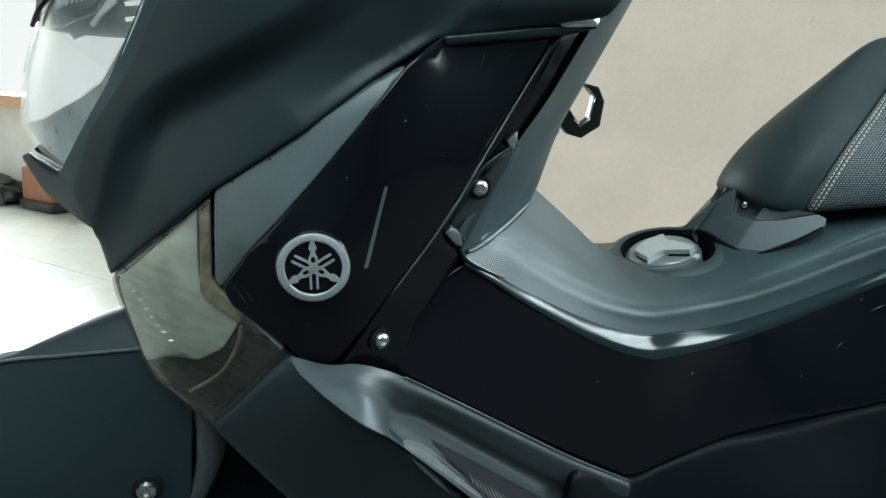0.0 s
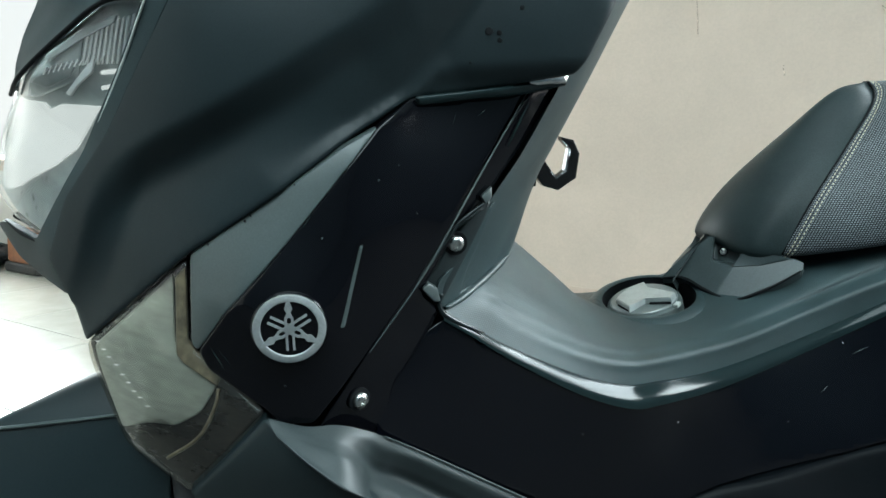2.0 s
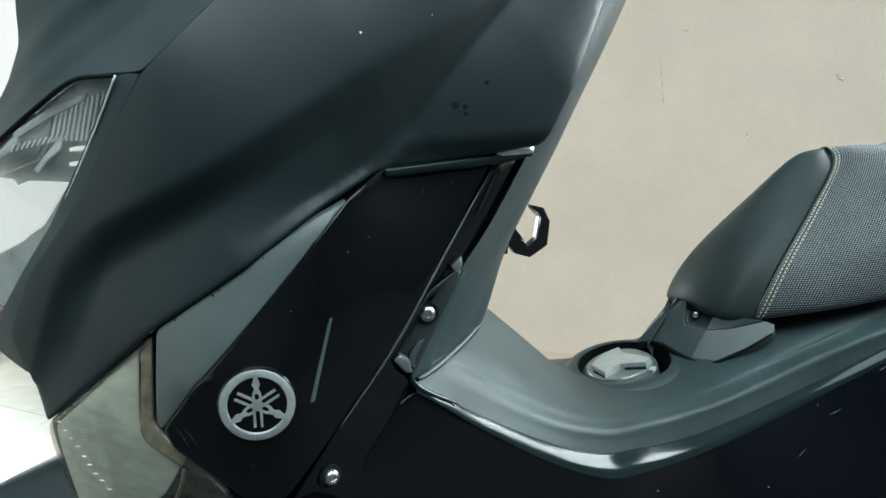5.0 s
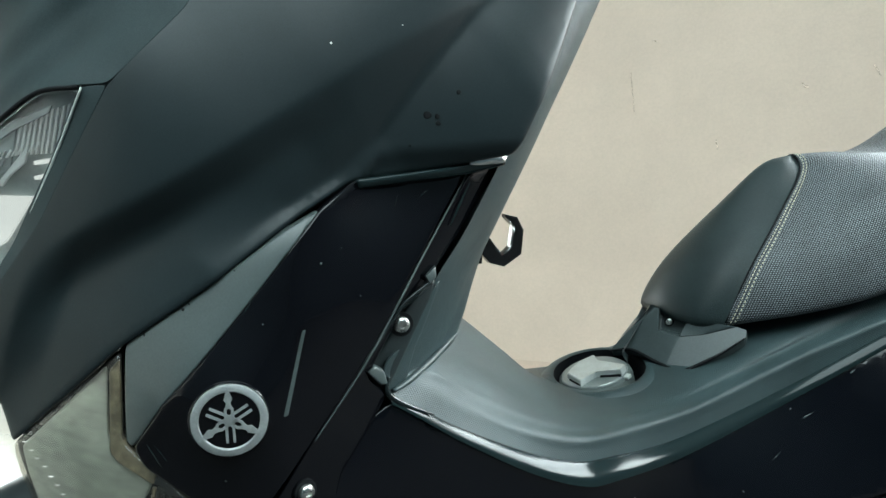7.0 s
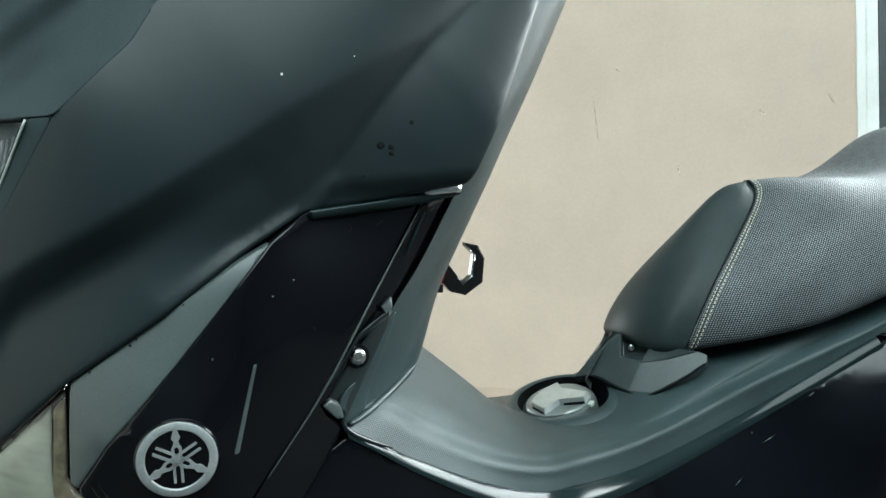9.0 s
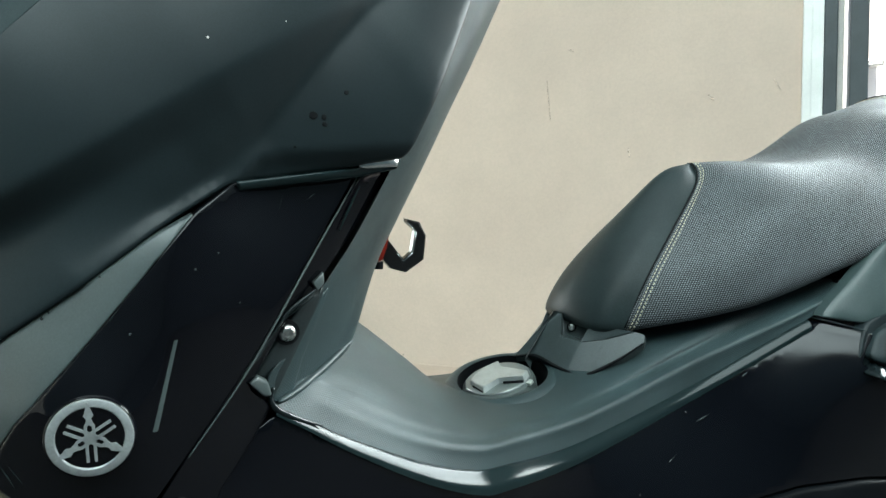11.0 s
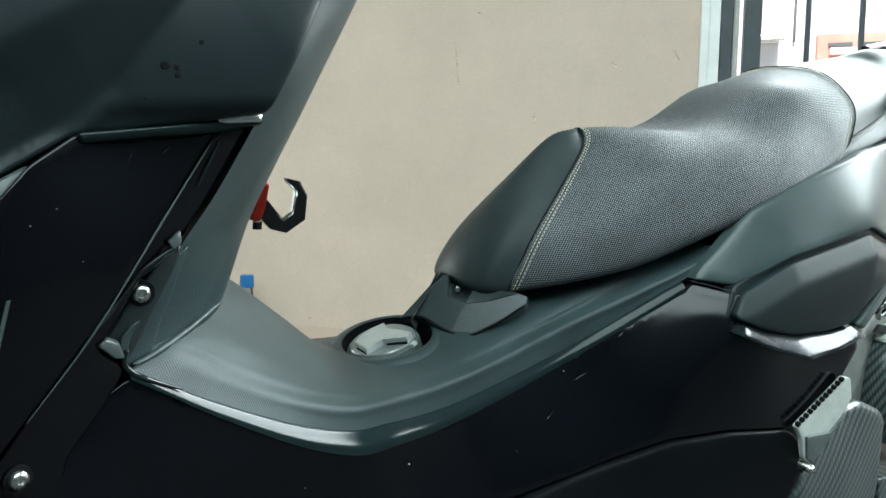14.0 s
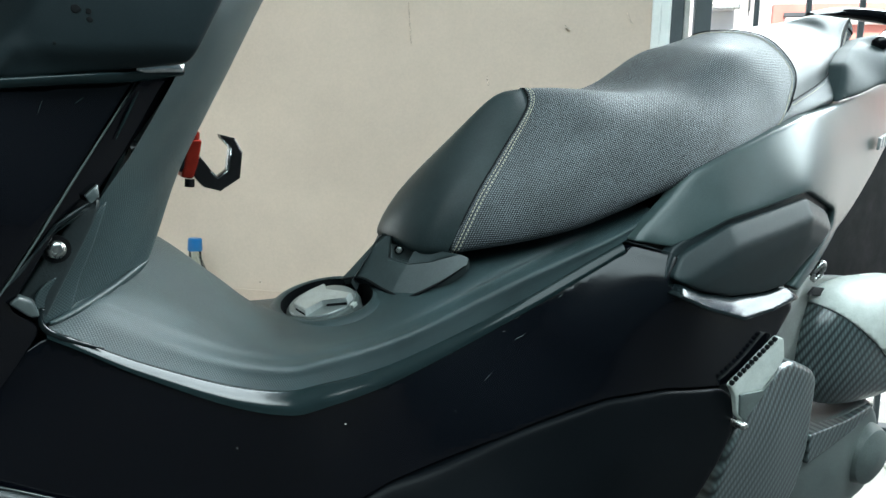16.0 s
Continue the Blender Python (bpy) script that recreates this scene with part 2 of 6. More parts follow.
BOTTLE = clear_shader("clear_bottle", (0.86, 0.92, 0.9), 0.05, 0.9)


def carbon_shader():
    """Twill weave: diagonal steps of dark and grey fibre tows."""
    m = bpy.data.materials.new("carbon_twill")
    m.use_nodes = True
    t = m.node_tree
    p = t.nodes["Principled BSDF"]
    p.inputs["Roughness"].default_value = 0.33
    p.inputs["Coat Weight"].default_value = 0.2
    p.inputs["Coat Roughness"].default_value = 0.15
    tc = t.nodes.new("ShaderNodeTexCoord")
    mp = t.nodes.new("ShaderNodeMapping")
    mp.inputs["Rotation"].default_value = (0, 0, radians(35))
    link = t.links.new
    link(tc.outputs["UV"], mp.inputs[0])
    sep = t.nodes.new("ShaderNodeSeparateXYZ")
    link(mp.outputs[0], sep.inputs[0])

    def op(kind, a, b):
        n = t.nodes.new("ShaderNodeMath")
        n.operation = kind
        for k, v in enumerate((a, b)):
            if v is None:
                continue
            if isinstance(v, (int, float)):
                n.inputs[k].default_value = v
            else:
                link(v, n.inputs[k])
        return n.outputs[0]

    across = op("MULTIPLY", sep.outputs[0], 2 * math.pi / 0.0135)
    along = op("MULTIPLY", sep.outputs[1], 2 * math.pi / 0.0072)
    column = op("MULTIPLY_ADD", op("SINE", across, None), 0.5)
    column.node.inputs[2].default_value = 0.5
    dash = op("MULTIPLY_ADD", op("SINE", op("ADD", along, op("MULTIPLY", across, 1.0)), None), 0.5)
    dash.node.inputs[2].default_value = 0.5
    weave = op("POWER", op("MULTIPLY", column, op("ADD", op("MULTIPLY", dash, 0.65), 0.35)), 0.8)
    c = t.nodes.new("ShaderNodeMix")
    c.data_type = "RGBA"
    c.inputs["A"].default_value, c.inputs["B"].default_value = (0.006, 0.009, 0.010, 1), (0.13, 0.165, 0.165, 1)
    link(weave, c.inputs["Factor"])
    link(c.outputs["Result"], p.inputs["Base Color"])
    return m


CARBON = carbon_shader()


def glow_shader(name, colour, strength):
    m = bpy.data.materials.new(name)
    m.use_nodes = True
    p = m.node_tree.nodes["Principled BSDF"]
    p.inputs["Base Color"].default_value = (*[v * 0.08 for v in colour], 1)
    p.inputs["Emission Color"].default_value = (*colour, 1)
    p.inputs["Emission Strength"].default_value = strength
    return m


LIGHT_PANEL = glow_shader("glowing_light_panel", (0.77, 0.965, 1.0), 2.7)
LAMP_GLOW = glow_shader("headlight_white_glow", (0.93, 1.0, 0.95), 0.235)
BACKDROP_GLOW = glow_shader("backdrop_glow", (0.95, 1.0, 0.96), 0.16)

# ---- building helpers ----


def mesh_object(name, verts, faces, mat, parent=None, uvs=None, smooth=True, label=""):
    me = bpy.data.meshes.new(name)
    me.from_pydata([tuple(v) for v in verts], [], [tuple(q) for q in faces])
    if uvs is not None:
        layer = me.uv_layers.new(name="map")
        idx = np.empty(len(me.loops), int)
        me.loops.foreach_get("vertex_index", idx)
        layer.data.foreach_set("uv", np.asarray(uvs, float)[idx].ravel())
    me.materials.append(mat)
    if smooth:
        me.polygons.foreach_set("use_smooth", [True] * len(me.polygons))
    me.update()
    ob = new(name, me)
    ob.parent = parent
    return tagged(ob, label)


def part(name, bm, mat, parent, label="", smooth=False):
    me = bpy.data.meshes.new(name)
    bmesh.ops.recalc_face_normals(bm, faces=bm.faces)
    bm.to_mesh(me)
    bm.free()
    me.materials.append(mat)
    if smooth:
        me.polygons.foreach_set("use_smooth", [True] * len(me.polygons))
        me.set_sharp_from_angle(angle=radians(35))
    ob = new(name, me)
    ob.parent = parent
    return tagged(ob, label)


def box_bm(lo, hi, bevel=0.004, segments=2, bm=None):
    own = bm is None
    bm = bm or bmesh.new()
    made = bmesh.ops.create_cube(bm, size=1, matrix=Matrix.LocRotScale([(a + b) / 2 for a, b in zip(lo, hi)], None, [b - a for a, b in zip(lo, hi)]))
    if bevel and own:
        bmesh.ops.bevel(bm, geom=list(bm.edges), offset=bevel, segments=segments, affect="EDGES", profile=0.6)
    return bm


def thing(name, label, category, m=None, group="", kind=""):
    ob = new(name)
    ob.empty_display_size = 0.1
    if m is not None:
        ob.matrix_world = m
    return tagged(ob, label, category, group, kind)


def catmull(points, n):
    """n points, evenly spaced along a smooth curve through the given ones."""
    p = np.array(points, float)
    if len(p) == 2:
        s = np.linspace(0, 1, n)[:, None]
        return p[0] * (1 - s) + p[1] * s
    q = np.vstack([2 * p[0] - p[1], p, 2 * p[-1] - p[-2]])
    out = []
    for i in range(1, len(q) - 2):
        t = np.linspace(0, 1, 16, endpoint=False)[:, None]
        a, b, c, d = q[i - 1 : i + 3]
        out.append(0.5 * (2 * b + (c - a) * t + (2 * a - 5 * b + 4 * c - d) * t**2 + (3 * b - a - 3 * c + d) * t**3))
    out = np.vstack(out + [p[-1:]])
    s = np.r_[0, np.cumsum(np.linalg.norm(np.diff(out, axis=0), axis=1))]
    u = np.linspace(0, s[-1], n)
    return np.stack([np.interp(u, s, out[:, k]) for k in range(out.shape[1])], 1)


def loft(name, curves, mat, parent, nu=40, nv=24, label="", thick=0.0, cut=None, even=True):
    """A smooth sheet through curves that run side by side."""
    rows = np.array([catmull(c, nu) for c in curves])
    if even:
        grid = np.stack([catmull(rows[:, k], nv) for k in range(nu)], 1)
    else:
        grid = np.stack([rows[:, k] for k in range(nu)], 1)
        nv = len(curves)
    du = np.r_[0, np.cumsum(np.linalg.norm(np.diff(grid, axis=1), axis=2).mean(0))]
    dv = np.concatenate([np.zeros((1, nu)), np.cumsum(np.linalg.norm(np.diff(grid, axis=0), axis=2), axis=0)])
    verts = grid.reshape(-1, 3)
    uvs = np.stack([np.broadcast_to(du, (nv, nu)).ravel(), dv.ravel()], 1)
    faces = [(j * nu + i, j * nu + i + 1, (j + 1) * nu + i + 1, (j + 1) * nu + i) for j in range(nv - 1) for i in range(nu - 1)]
    if cut:
        faces = [q for q in faces if not cut(verts[list(q)].mean(0))]
    ob = mesh_object(name, verts, faces, mat, parent, uvs, True, label)
    if thick:
        s = ob.modifiers.new("thickness", "SOLIDIFY")
        s.thickness, s.offset = thick, 0
    return ob


def rounded(outline, r, step):
    """An outline with its corners cut round, sampled every step or so; it works on (x, y, z)."""
    p = np.array(outline, float)
    n = len(p)
    out = []
    for i in range(n):
        a, b, c = p[i - 1], p[i], p[(i + 1) % n]
        la, lc = np.linalg.norm(a - b), np.linalg.norm(c - b)
        ra, rc = min(r, 0.48 * la), min(r, 0.48 * lc)
        s, e = b + (a - b) / la * ra, b + (c - b) / lc * rc
        k = max(3, int((ra + rc) / step) + 2)
        t = np.linspace(0, 1, k)[:, None]
        out.append((1 - t) ** 2 * s + 2 * t * (1 - t) * b + t**2 * e)
        nxt = c + (b - c) / lc * min(r, 0.48 * lc)
        gap = np.linalg.norm(nxt - e)
        m = int(gap / step)
        if m > 1:
            t = np.linspace(0, 1, m + 1)[1:-1, None]
            out.append(e + (nxt - e) * t)
    out = np.vstack(out)
    keep = np.linalg.norm(out - np.roll(out, 1, 0), axis=1) > step * 0.12
    return out[keep]


def plate_spline(ctrl, lam=1e-4):
    """A smooth depth y over (x, z) through control points."""
    c = np.array(ctrl, float)
    xz, y = c[:, [0, 2]], c[:, 1]

    def kernel(a, b):
        d = np.linalg.norm(a[:, None] - b[None], axis=2) + 1e-12
        return d**2 * np.log(d)

    n = len(c)
    a = np.zeros((n + 3, n + 3))
    a[:n, :n] = kernel(xz, xz) + lam * np.eye(n)
    a[:n, n:] = np.c_[np.ones(n), xz]
    a[n:, :n] = a[:n, n:].T
    w = np.linalg.solve(a, np.r_[y, 0, 0, 0])

    def depth(q):
        q = np.asarray(q, float)
        return kernel(q, xz) @ w[:n] + w[n] + q @ w[n + 1 :]

    return depth


def panel(name, outline, mat, parent, inner=(), r=0.012, step=0.008, roll=0.003, rim=0.012, lift=0.0, label="", mirror=False, lam=1e-4, depth=None, roll_at=None):
    """A moulded panel seen from the side: an outline in x and z, a smooth depth y through its control points, edges rolled in and a rim behind."""
    from mathutils.geometry import delaunay_2d_cdt
    depth = depth or plate_spline(list(outline) + list(inner), lam)
    edge = rounded(outline, r, step)[:, [0, 2]]
    area = 0.5 * np.sum(edge[:, 0] * np.roll(edge[:, 1], -1) - np.roll(edge[:, 0], -1) * edge[:, 1])
    if area < 0:
        edge = edge[::-1]
    n = len(edge)
    a, b = edge, np.roll(edge, -1, 0)

    def distance(q):
        ab = b - a
        t = np.clip(((q[:, None] - a) * ab).sum(2) / (ab**2).sum(1), 0, 1)
        return np.linalg.norm(q[:, None] - (a + t[..., None] * ab), axis=2).min(1)

    def inside(q):
        x, z = q[:, None, 0], q[:, None, 1]
        cross = ((a[:, 1] > z) != (b[:, 1] > z)) & (x < (b[:, 0] - a[:, 0]) * (z - a[:, 1]) / (b[:, 1] - a[:, 1] + 1e-15) + a[:, 0])
        return cross.sum(1) % 2 == 1

    tang = np.roll(edge, -1, 0) - np.roll(edge, 1, 0)
    nrm = np.stack([-tang[:, 1], tang[:, 0]], 1)
    nrm /= np.linalg.norm(nrm, axis=1)[:, None] + 1e-12
    extra = []
    for k in (0.15, 0.45, 1.0):
        q = edge + nrm * roll * k
        ok = inside(q)
        q = q[ok]
        if len(q):
            extra.append(q[distance(q) > roll * k * 0.85])
    lo, hi = edge.min(0), edge.max(0)
    gx, gz = np.meshgrid(np.arange(lo[0], hi[0], step), np.arange(lo[1], hi[1], step * 0.87))
    gx[1::2] += step / 2
    g = np.stack([gx.ravel(), gz.ravel()], 1)
    g = g[inside(g)]
    if len(g):
        extra.append(g[distance(g) > roll + step * 0.5])
    pts = np.vstack([edge] + extra)
    vs, _, fs, *_ = delaunay_2d_cdt([Vector(p) for p in pts], [(i, (i + 1) % n) for i in range(n)], [], 1, 1e-7)
    q = np.array([tuple(v) for v in vs])
    d = np.clip(distance(q) / roll, 0, 1)
    y = depth(q) - lift + (roll_at(q) if roll_at else 1.0) * roll * (1 - np.sqrt(np.clip(1 - (1 - d) ** 2, 0, 1)))
    verts = np.stack([q[:, 0], y, q[:, 1]], 1)
    faces = [tuple(fc) for fc in fs]
    # rim behind the outline
    ring = [int(np.argmin(((q - e) ** 2).sum(1))) for e in edge]
    base = len(verts)
    back = verts[ring] + (0, rim, 0)
    verts = np.vstack([verts, back])
    faces += [(ring[i], ring[(i + 1) % n], base + (i + 1) % n, base + i) for i in range(n) if ring[i] != ring[(i + 1) % n]]
    ob = mesh_object(name, verts, faces, mat, parent, verts[:, [0, 2]], True, label)
    ob.data.set_sharp_from_angle(angle=radians(50))
    if mirror:
        mesh_object(name, verts * (1, -1, 1), [fc[::-1] for fc in faces], mat, parent, verts[:, [0, 2]], True, label)
    return ob


def tube(name, points, radius, mat, parent, label="", n=40, sides=12, closed_ends=True):
    """A round bar along a smooth line; radius may be a list that tapers along it."""
    p = catmull(points, n)
    rad = np.interp(np.linspace(0, 1, n), np.linspace(0, 1, len(radius)), radius) if isinstance(radius, (list, tuple)) else np.full(n, radius)
    tan = np.gradient(p, axis=0)
    tan /= np.linalg.norm(tan, axis=1)[:, None]
    side = np.cross(tan[0], (0.3, 0.2, 1.0))
    verts = []
    for k in range(n):
        side = side - tan[k] * (side @ tan[k])
        side /= np.linalg.norm(side)
        up = np.cross(tan[k], side)
        for s in range(sides):
            an = 2 * math.pi * s / sides
            verts.append(p[k] + rad[k] * (math.cos(an) * side + math.sin(an) * up))
    faces = [(k * sides + s, k * sides + (s + 1) % sides, (k + 1) * sides + (s + 1) % sides, (k + 1) * sides + s) for k in range(n - 1) for s in range(sides)]
    if closed_ends:
        faces += [tuple(range(sides))[::-1], tuple((n - 1) * sides + s for s in range(sides))]
    return mesh_object(name, verts, faces, mat, parent, None, True, label)


def lathe(name, profile, m, mat, parent, label="", sides=40, closed=True):
    """A turned shape: profile of (radius, height) about m's z axis."""
    verts, faces = [], []
    for rr, h in profile:
        for s in range(sides):
            an = 2 * math.pi * s / sides
            verts.append(m @ Vector((rr * math.cos(an), rr * math.sin(an), h)))
    k = len(profile)
    for j in range(k - 1):
        for s in range(sides):
            faces.append((j * sides + s, j * sides + (s + 1) % sides, (j + 1) * sides + (s + 1) % sides, (j + 1) * sides + s))
    if closed and profile[-1][0] > 1e-6:
        faces.append(tuple((k - 1) * sides + s for s in range(sides)))
    ob = mesh_object(name, verts, faces, mat, parent, [(v[0], v[2]) for v in verts], True, label)
    ob.data.set_sharp_from_angle(angle=radians(35))
    return ob


def flip(points):
    return [(x, -y, z) for x, y, z in points]


def both(half):
    """A section from the left edge to the middle, carried on to the right edge."""
    return list(half) + flip(half[:-1])[::-1]

# ---- the room ----


def slab(name, lo, hi, mat, label="", category="", kind="structure", bevel=0.0, parent=None):
    ob = part(name, box_bm(lo, hi, bevel), mat, parent)
    if parent is None:
        ob.matrix_world = ROOM
    return tagged(ob, label, category, "", kind if parent is None else "")


GATE0, GATE1, GATE_H = 0.66, 4.1, 2.5     # the gateway in the back wall
WIN0, WIN1, SILL, WIN_H = -4.5, -2.62, 0.564, 2.3   # the window at its far left end
DEEP = WALL + 0.2                          # the window wall stands back
LEFT, RIGHT, BACK, HIGH = -4.8, 4.2, -3.4, 2.9
slab("wall_back", (WIN1, WALL, 0.30), (GATE0, WALL + 0.16, HIGH), PLASTER, "plain beige plastered wall with faint stains", "wall")
slab("wall_back_foot", (WIN1, WALL - 0.004, 0), (GATE0, WALL + 0.16, 0.30), SKIRTING, "slightly pinker band along the foot of the wall", "wall")
slab("wall_back_lintel", (GATE0, WALL, GATE_H), (RIGHT, WALL + 0.16, HIGH), PLASTER, "beige plaster over the gateway", "wall")
slab("wall_back_end", (GATE1, WALL, 0), (RIGHT, WALL + 0.16, GATE_H), PLASTER, "beige plaster pier beside the gateway", "wall")
slab("wall_window_low", (LEFT, DEEP, 0), (WIN1, DEEP + 0.3, SILL), CABINET, "off-white wall under the window", "wall")
slab("wall_window_top", (LEFT, DEEP, WIN_H), (WIN1, DEEP + 0.3, HIGH), CABINET, "off-white wall over the window", "wall")
slab("wall_window_side", (LEFT, DEEP, SILL), (WIN0, DEEP + 0.3, WIN_H), CABINET, "off-white wall beside the window", "wall")
slab("wall_return", (WIN1, WALL + 0.16, 0), (WIN1 + 0.12, DEEP + 0.3, HIGH), PLASTER, "beige plaster return beside the window", "wall")
# Unseen walls: dark to keep reflections black; front-left pale to brighten them.
slab("wall_right", (RIGHT, BACK, 0), (RIGHT + 0.15, WALL + 0.16, HIGH), DIMWALL, "unseen side wall kept dark for black reflections", "wall")
slab("wall_front", (-1.3, BACK - 0.15, 0), (RIGHT + 0.15, BACK, HIGH), DIMWALL, "unseen wall kept dark for black reflections", "wall")
slab("wall_front_left", (LEFT, BACK - 0.15, 0), (-1.3, BACK, HIGH), CABINET, "unseen pale wall added to brighten the cowl's reflections", "wall")
slab("wall_left", (LEFT - 0.15, BACK - 0.15, 0), (LEFT, DEEP + 0.3, HIGH), CABINET, "off-white side wall", "wall")
slab("ceiling", (LEFT - 0.15, BACK - 0.15, HIGH), (RIGHT + 0.15, DEEP + 0.3, HIGH + 0.12), CEILING, "dull pale ceiling boards", "ceiling")
# Unseen glowing panel, added to light the scooter from above.
slab("light_panel", (-1.1, -3.0, HIGH - 0.03), (2.9, -0.4, HIGH - 0.004), LIGHT_PANEL, "unseen glowing panel added for light from above", "roof light")
floor = slab("floor", (LEFT - 0.15, BACK - 0.15, -0.12), (RIGHT + 0.15, DEEP + 0.3, -0.004), GROUT, "cream ceramic floor tiles with thin grey joints", "floor")
# Dark patch added on the near side to dim bounce and reflections.
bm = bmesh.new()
patch_ring = [bm.verts.new((u, v, 0.0)) for u, v in ((-3.19, BACK), (RIGHT, BACK), (RIGHT, WALL - 0.01), (1.497, WALL - 0.01))]
ex = bmesh.ops.extrude_face_region(bm, geom=[bm.faces.new(patch_ring)])
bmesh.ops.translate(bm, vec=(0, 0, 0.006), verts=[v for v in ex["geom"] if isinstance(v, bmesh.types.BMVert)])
dark_patch = part("floor_dark_patch", bm, DARK_PATCH, None)
dark_patch.matrix_world = ROOM
tagged(dark_patch, "dark floor patch added to dim bounce and reflections", "floor", "", "structure")
slab("ground", (-40, WALL + 0.16, -0.2), (60, 60, -0.02), CONCRETE, "sunlit pale concrete yard", "ground")
slab("ground_side", (-40, -40, -0.2), (LEFT - 0.15, WALL + 0.16, -0.02), CONCRETE, "sunlit pale concrete yard", "ground")

# Glowing sheet stands in for the overexposed daylight outside.
slab("backdrop", (LEFT - 22, WALL + 3.5, -0.02), (WIN1 + 1.2, WALL + 3.6, 9), BACKDROP_GLOW, "plain glowing sheet for the white daylight outside the window", "backdrop")

# window frame and sill
win = thing("window_1", "white framed window with a varnished wooden sill", "window", ROOM, kind="structure")
part("window_sill", box_bm((LEFT + 0.02, DEEP - 0.14, SILL - 0.06), (WIN1 + 0.05, DEEP + 0.16, SILL), 0.006), WOOD, win, "varnished wooden sill")
for lo, hi in (((WIN0, DEEP + 0.04, SILL), (WIN0 + 0.06, DEEP + 0.1, WIN_H)), ((WIN1 - 0.06, DEEP + 0.04, SILL), (WIN1, DEEP + 0.1, WIN_H)), ((WIN0 + 0.06, DEEP + 0.04, WIN_H - 0.06), (WIN1 - 0.06, DEEP + 0.1, WIN_H))):
    part("window_frame", box_bm(lo, hi, 0.004), WHITE_PAINT, win)

# gateway: white jamb, folded leaf and barred leaf
jamb = thing("door_1", "white painted jamb of the gateway", "door frame", ROOM, kind="structure")
part("jamb", box_bm((GATE0, WALL - 0.012, 0), (GATE0 + 0.02, WALL + 0.16, GATE_H), 0.003), WHITE_PAINT, jamb)
part("jamb_stop", box_bm((GATE0 + 0.02, WALL + 0.004, 0), (GATE0 + 0.046, WALL + 0.1, GATE_H), 0.003), WHITE_PAINT, jamb)
gate = thing("metal_gate", "dark grey steel gate with slim upright bars", "gate", ROOM)
part("gate_post", box_bm((GATE0 + 0.047, WALL + 0.01, 0.0), (GATE0 + 0.076, WALL + 0.06, GATE_H - 0.01), 0.003), GATE_PAINT, gate)
part("latch_rail", box_bm((GATE0 + 0.078, WALL + 0.03, 0.0), (GATE0 + 0.092, WALL + 0.05, GATE_H - 0.02), 0.002), CABINET, gate, "grey metal latch rail")
part("gate_frame", box_bm((GATE0 + 0.101, WALL + 0.005, 0.03), (GATE0 + 0.140, WALL + 0.055, GATE_H - 0.02), 0.003), GATE_PAINT, gate)
part("gate_frame", box_bm((GATE1 - 0.05, WALL + 0.005, 0.03), (GATE1, WALL + 0.055, GATE_H - 0.02), 0.003), GATE_PAINT, gate)
for z in (0.05, 2.44):
    part("gate_rail", box_bm((GATE0 + 0.14, WALL + 0.01, z - 0.02), (GATE1 - 0.05, WALL + 0.05, z + 0.02), 0.003), GATE_PAINT, gate)
bars = int((GATE1 - 0.06 - GATE0 - 0.24) / 0.1165)
for k in range(bars):
    u = GATE0 + 0.239 + 0.1165 * k
    part("bar", box_bm((u, WALL + 0.022, 0.07), (u + 0.012, WALL + 0.036, 2.42), 0.002, 1), GATE_PAINT, gate)

# across the yard: a white house with a pink louvred band, and a meter box
house = thing("house", "sun-bleached white house with a pink louvred band", "house", ROOM)
part("wall", box_bm((1.7, 8.6, -0.02), (20, 8.8, 6.0), 0), HOUSE_WHITE, house)
part("band", box_bm((2.33, 8.5, 2.05), (9.0, 8.6, 2.58), 0.01), HOUSE_PINK, house, "faded pink band")
for k in range(18):
    part("vent", box_bm((2.44 + 0.30 * k, 8.46, 2.43), (2.68 + 0.30 * k, 8.5, 2.475), 0.005), GATE_PAINT, house, "dark louvre slot")
part("ledge", box_bm((2.45, 8.40, 2.34), (9.0, 8.5, 2.41), 0.01), HOUSE_WHITE, house)
hut = thing("outbuilding", "white plastered outbuilding beyond the gate", "building", ROOM)
part("wall", box_bm((0.2, 4.6, -0.02), (1.52, 5.6, 4.5), 0.01), HOUSE_WHITE, hut)
meter = thing("meter_box", "grey metal meter box hung on the outbuilding", "box", ROOM)
part("case", box_bm((1.18, 4.40, 1.72), (1.33, 4.6, 2.10), 0.01), CABINET, meter)
part("flap", box_bm((1.17, 4.36, 1.69), (1.34, 4.40, 1.73), 0.008), STEEL, meter, "bent grey flap")
part("cable", box_bm((1.42, 4.56, 1.72), (1.432, 4.6, 2.6), 0.003), GATE_PAINT, meter)

# things along the foot of the wall
bag = thing("bag", "crumpled black nylon bag lying on the floor", "bag", ROOM @ pose(-3.60, DEEP - 0.13, 0))
bm = bmesh.new()
bmesh.ops.create_icosphere(bm, subdivisions=4, radius=1)
for v in bm.verts:
    n = noise.noise(v.co * 2.3) * 0.30 + noise.noise(v.co * 6.0) * 0.12
    v.co = Vector((v.co.x * 0.24 * (1 + n), v.co.y * 0.11 * (1 + n), max(0, 0.06 + v.co.z * 0.085 * (1 + n))))
part("sack", bm, BAG, bag, smooth=True)
tube("strap", [(0.10, -0.06, 0.10), (0.16, -0.08, 0.15), (0.22, -0.08, 0.10), (0.26, -0.08, 0.02)], 0.014, BAG, bag)
case = thing("instrument_case", "brown leather case with a black base, on the floor", "case", ROOM @ pose(-3.17, DEEP - 0.09, 0))
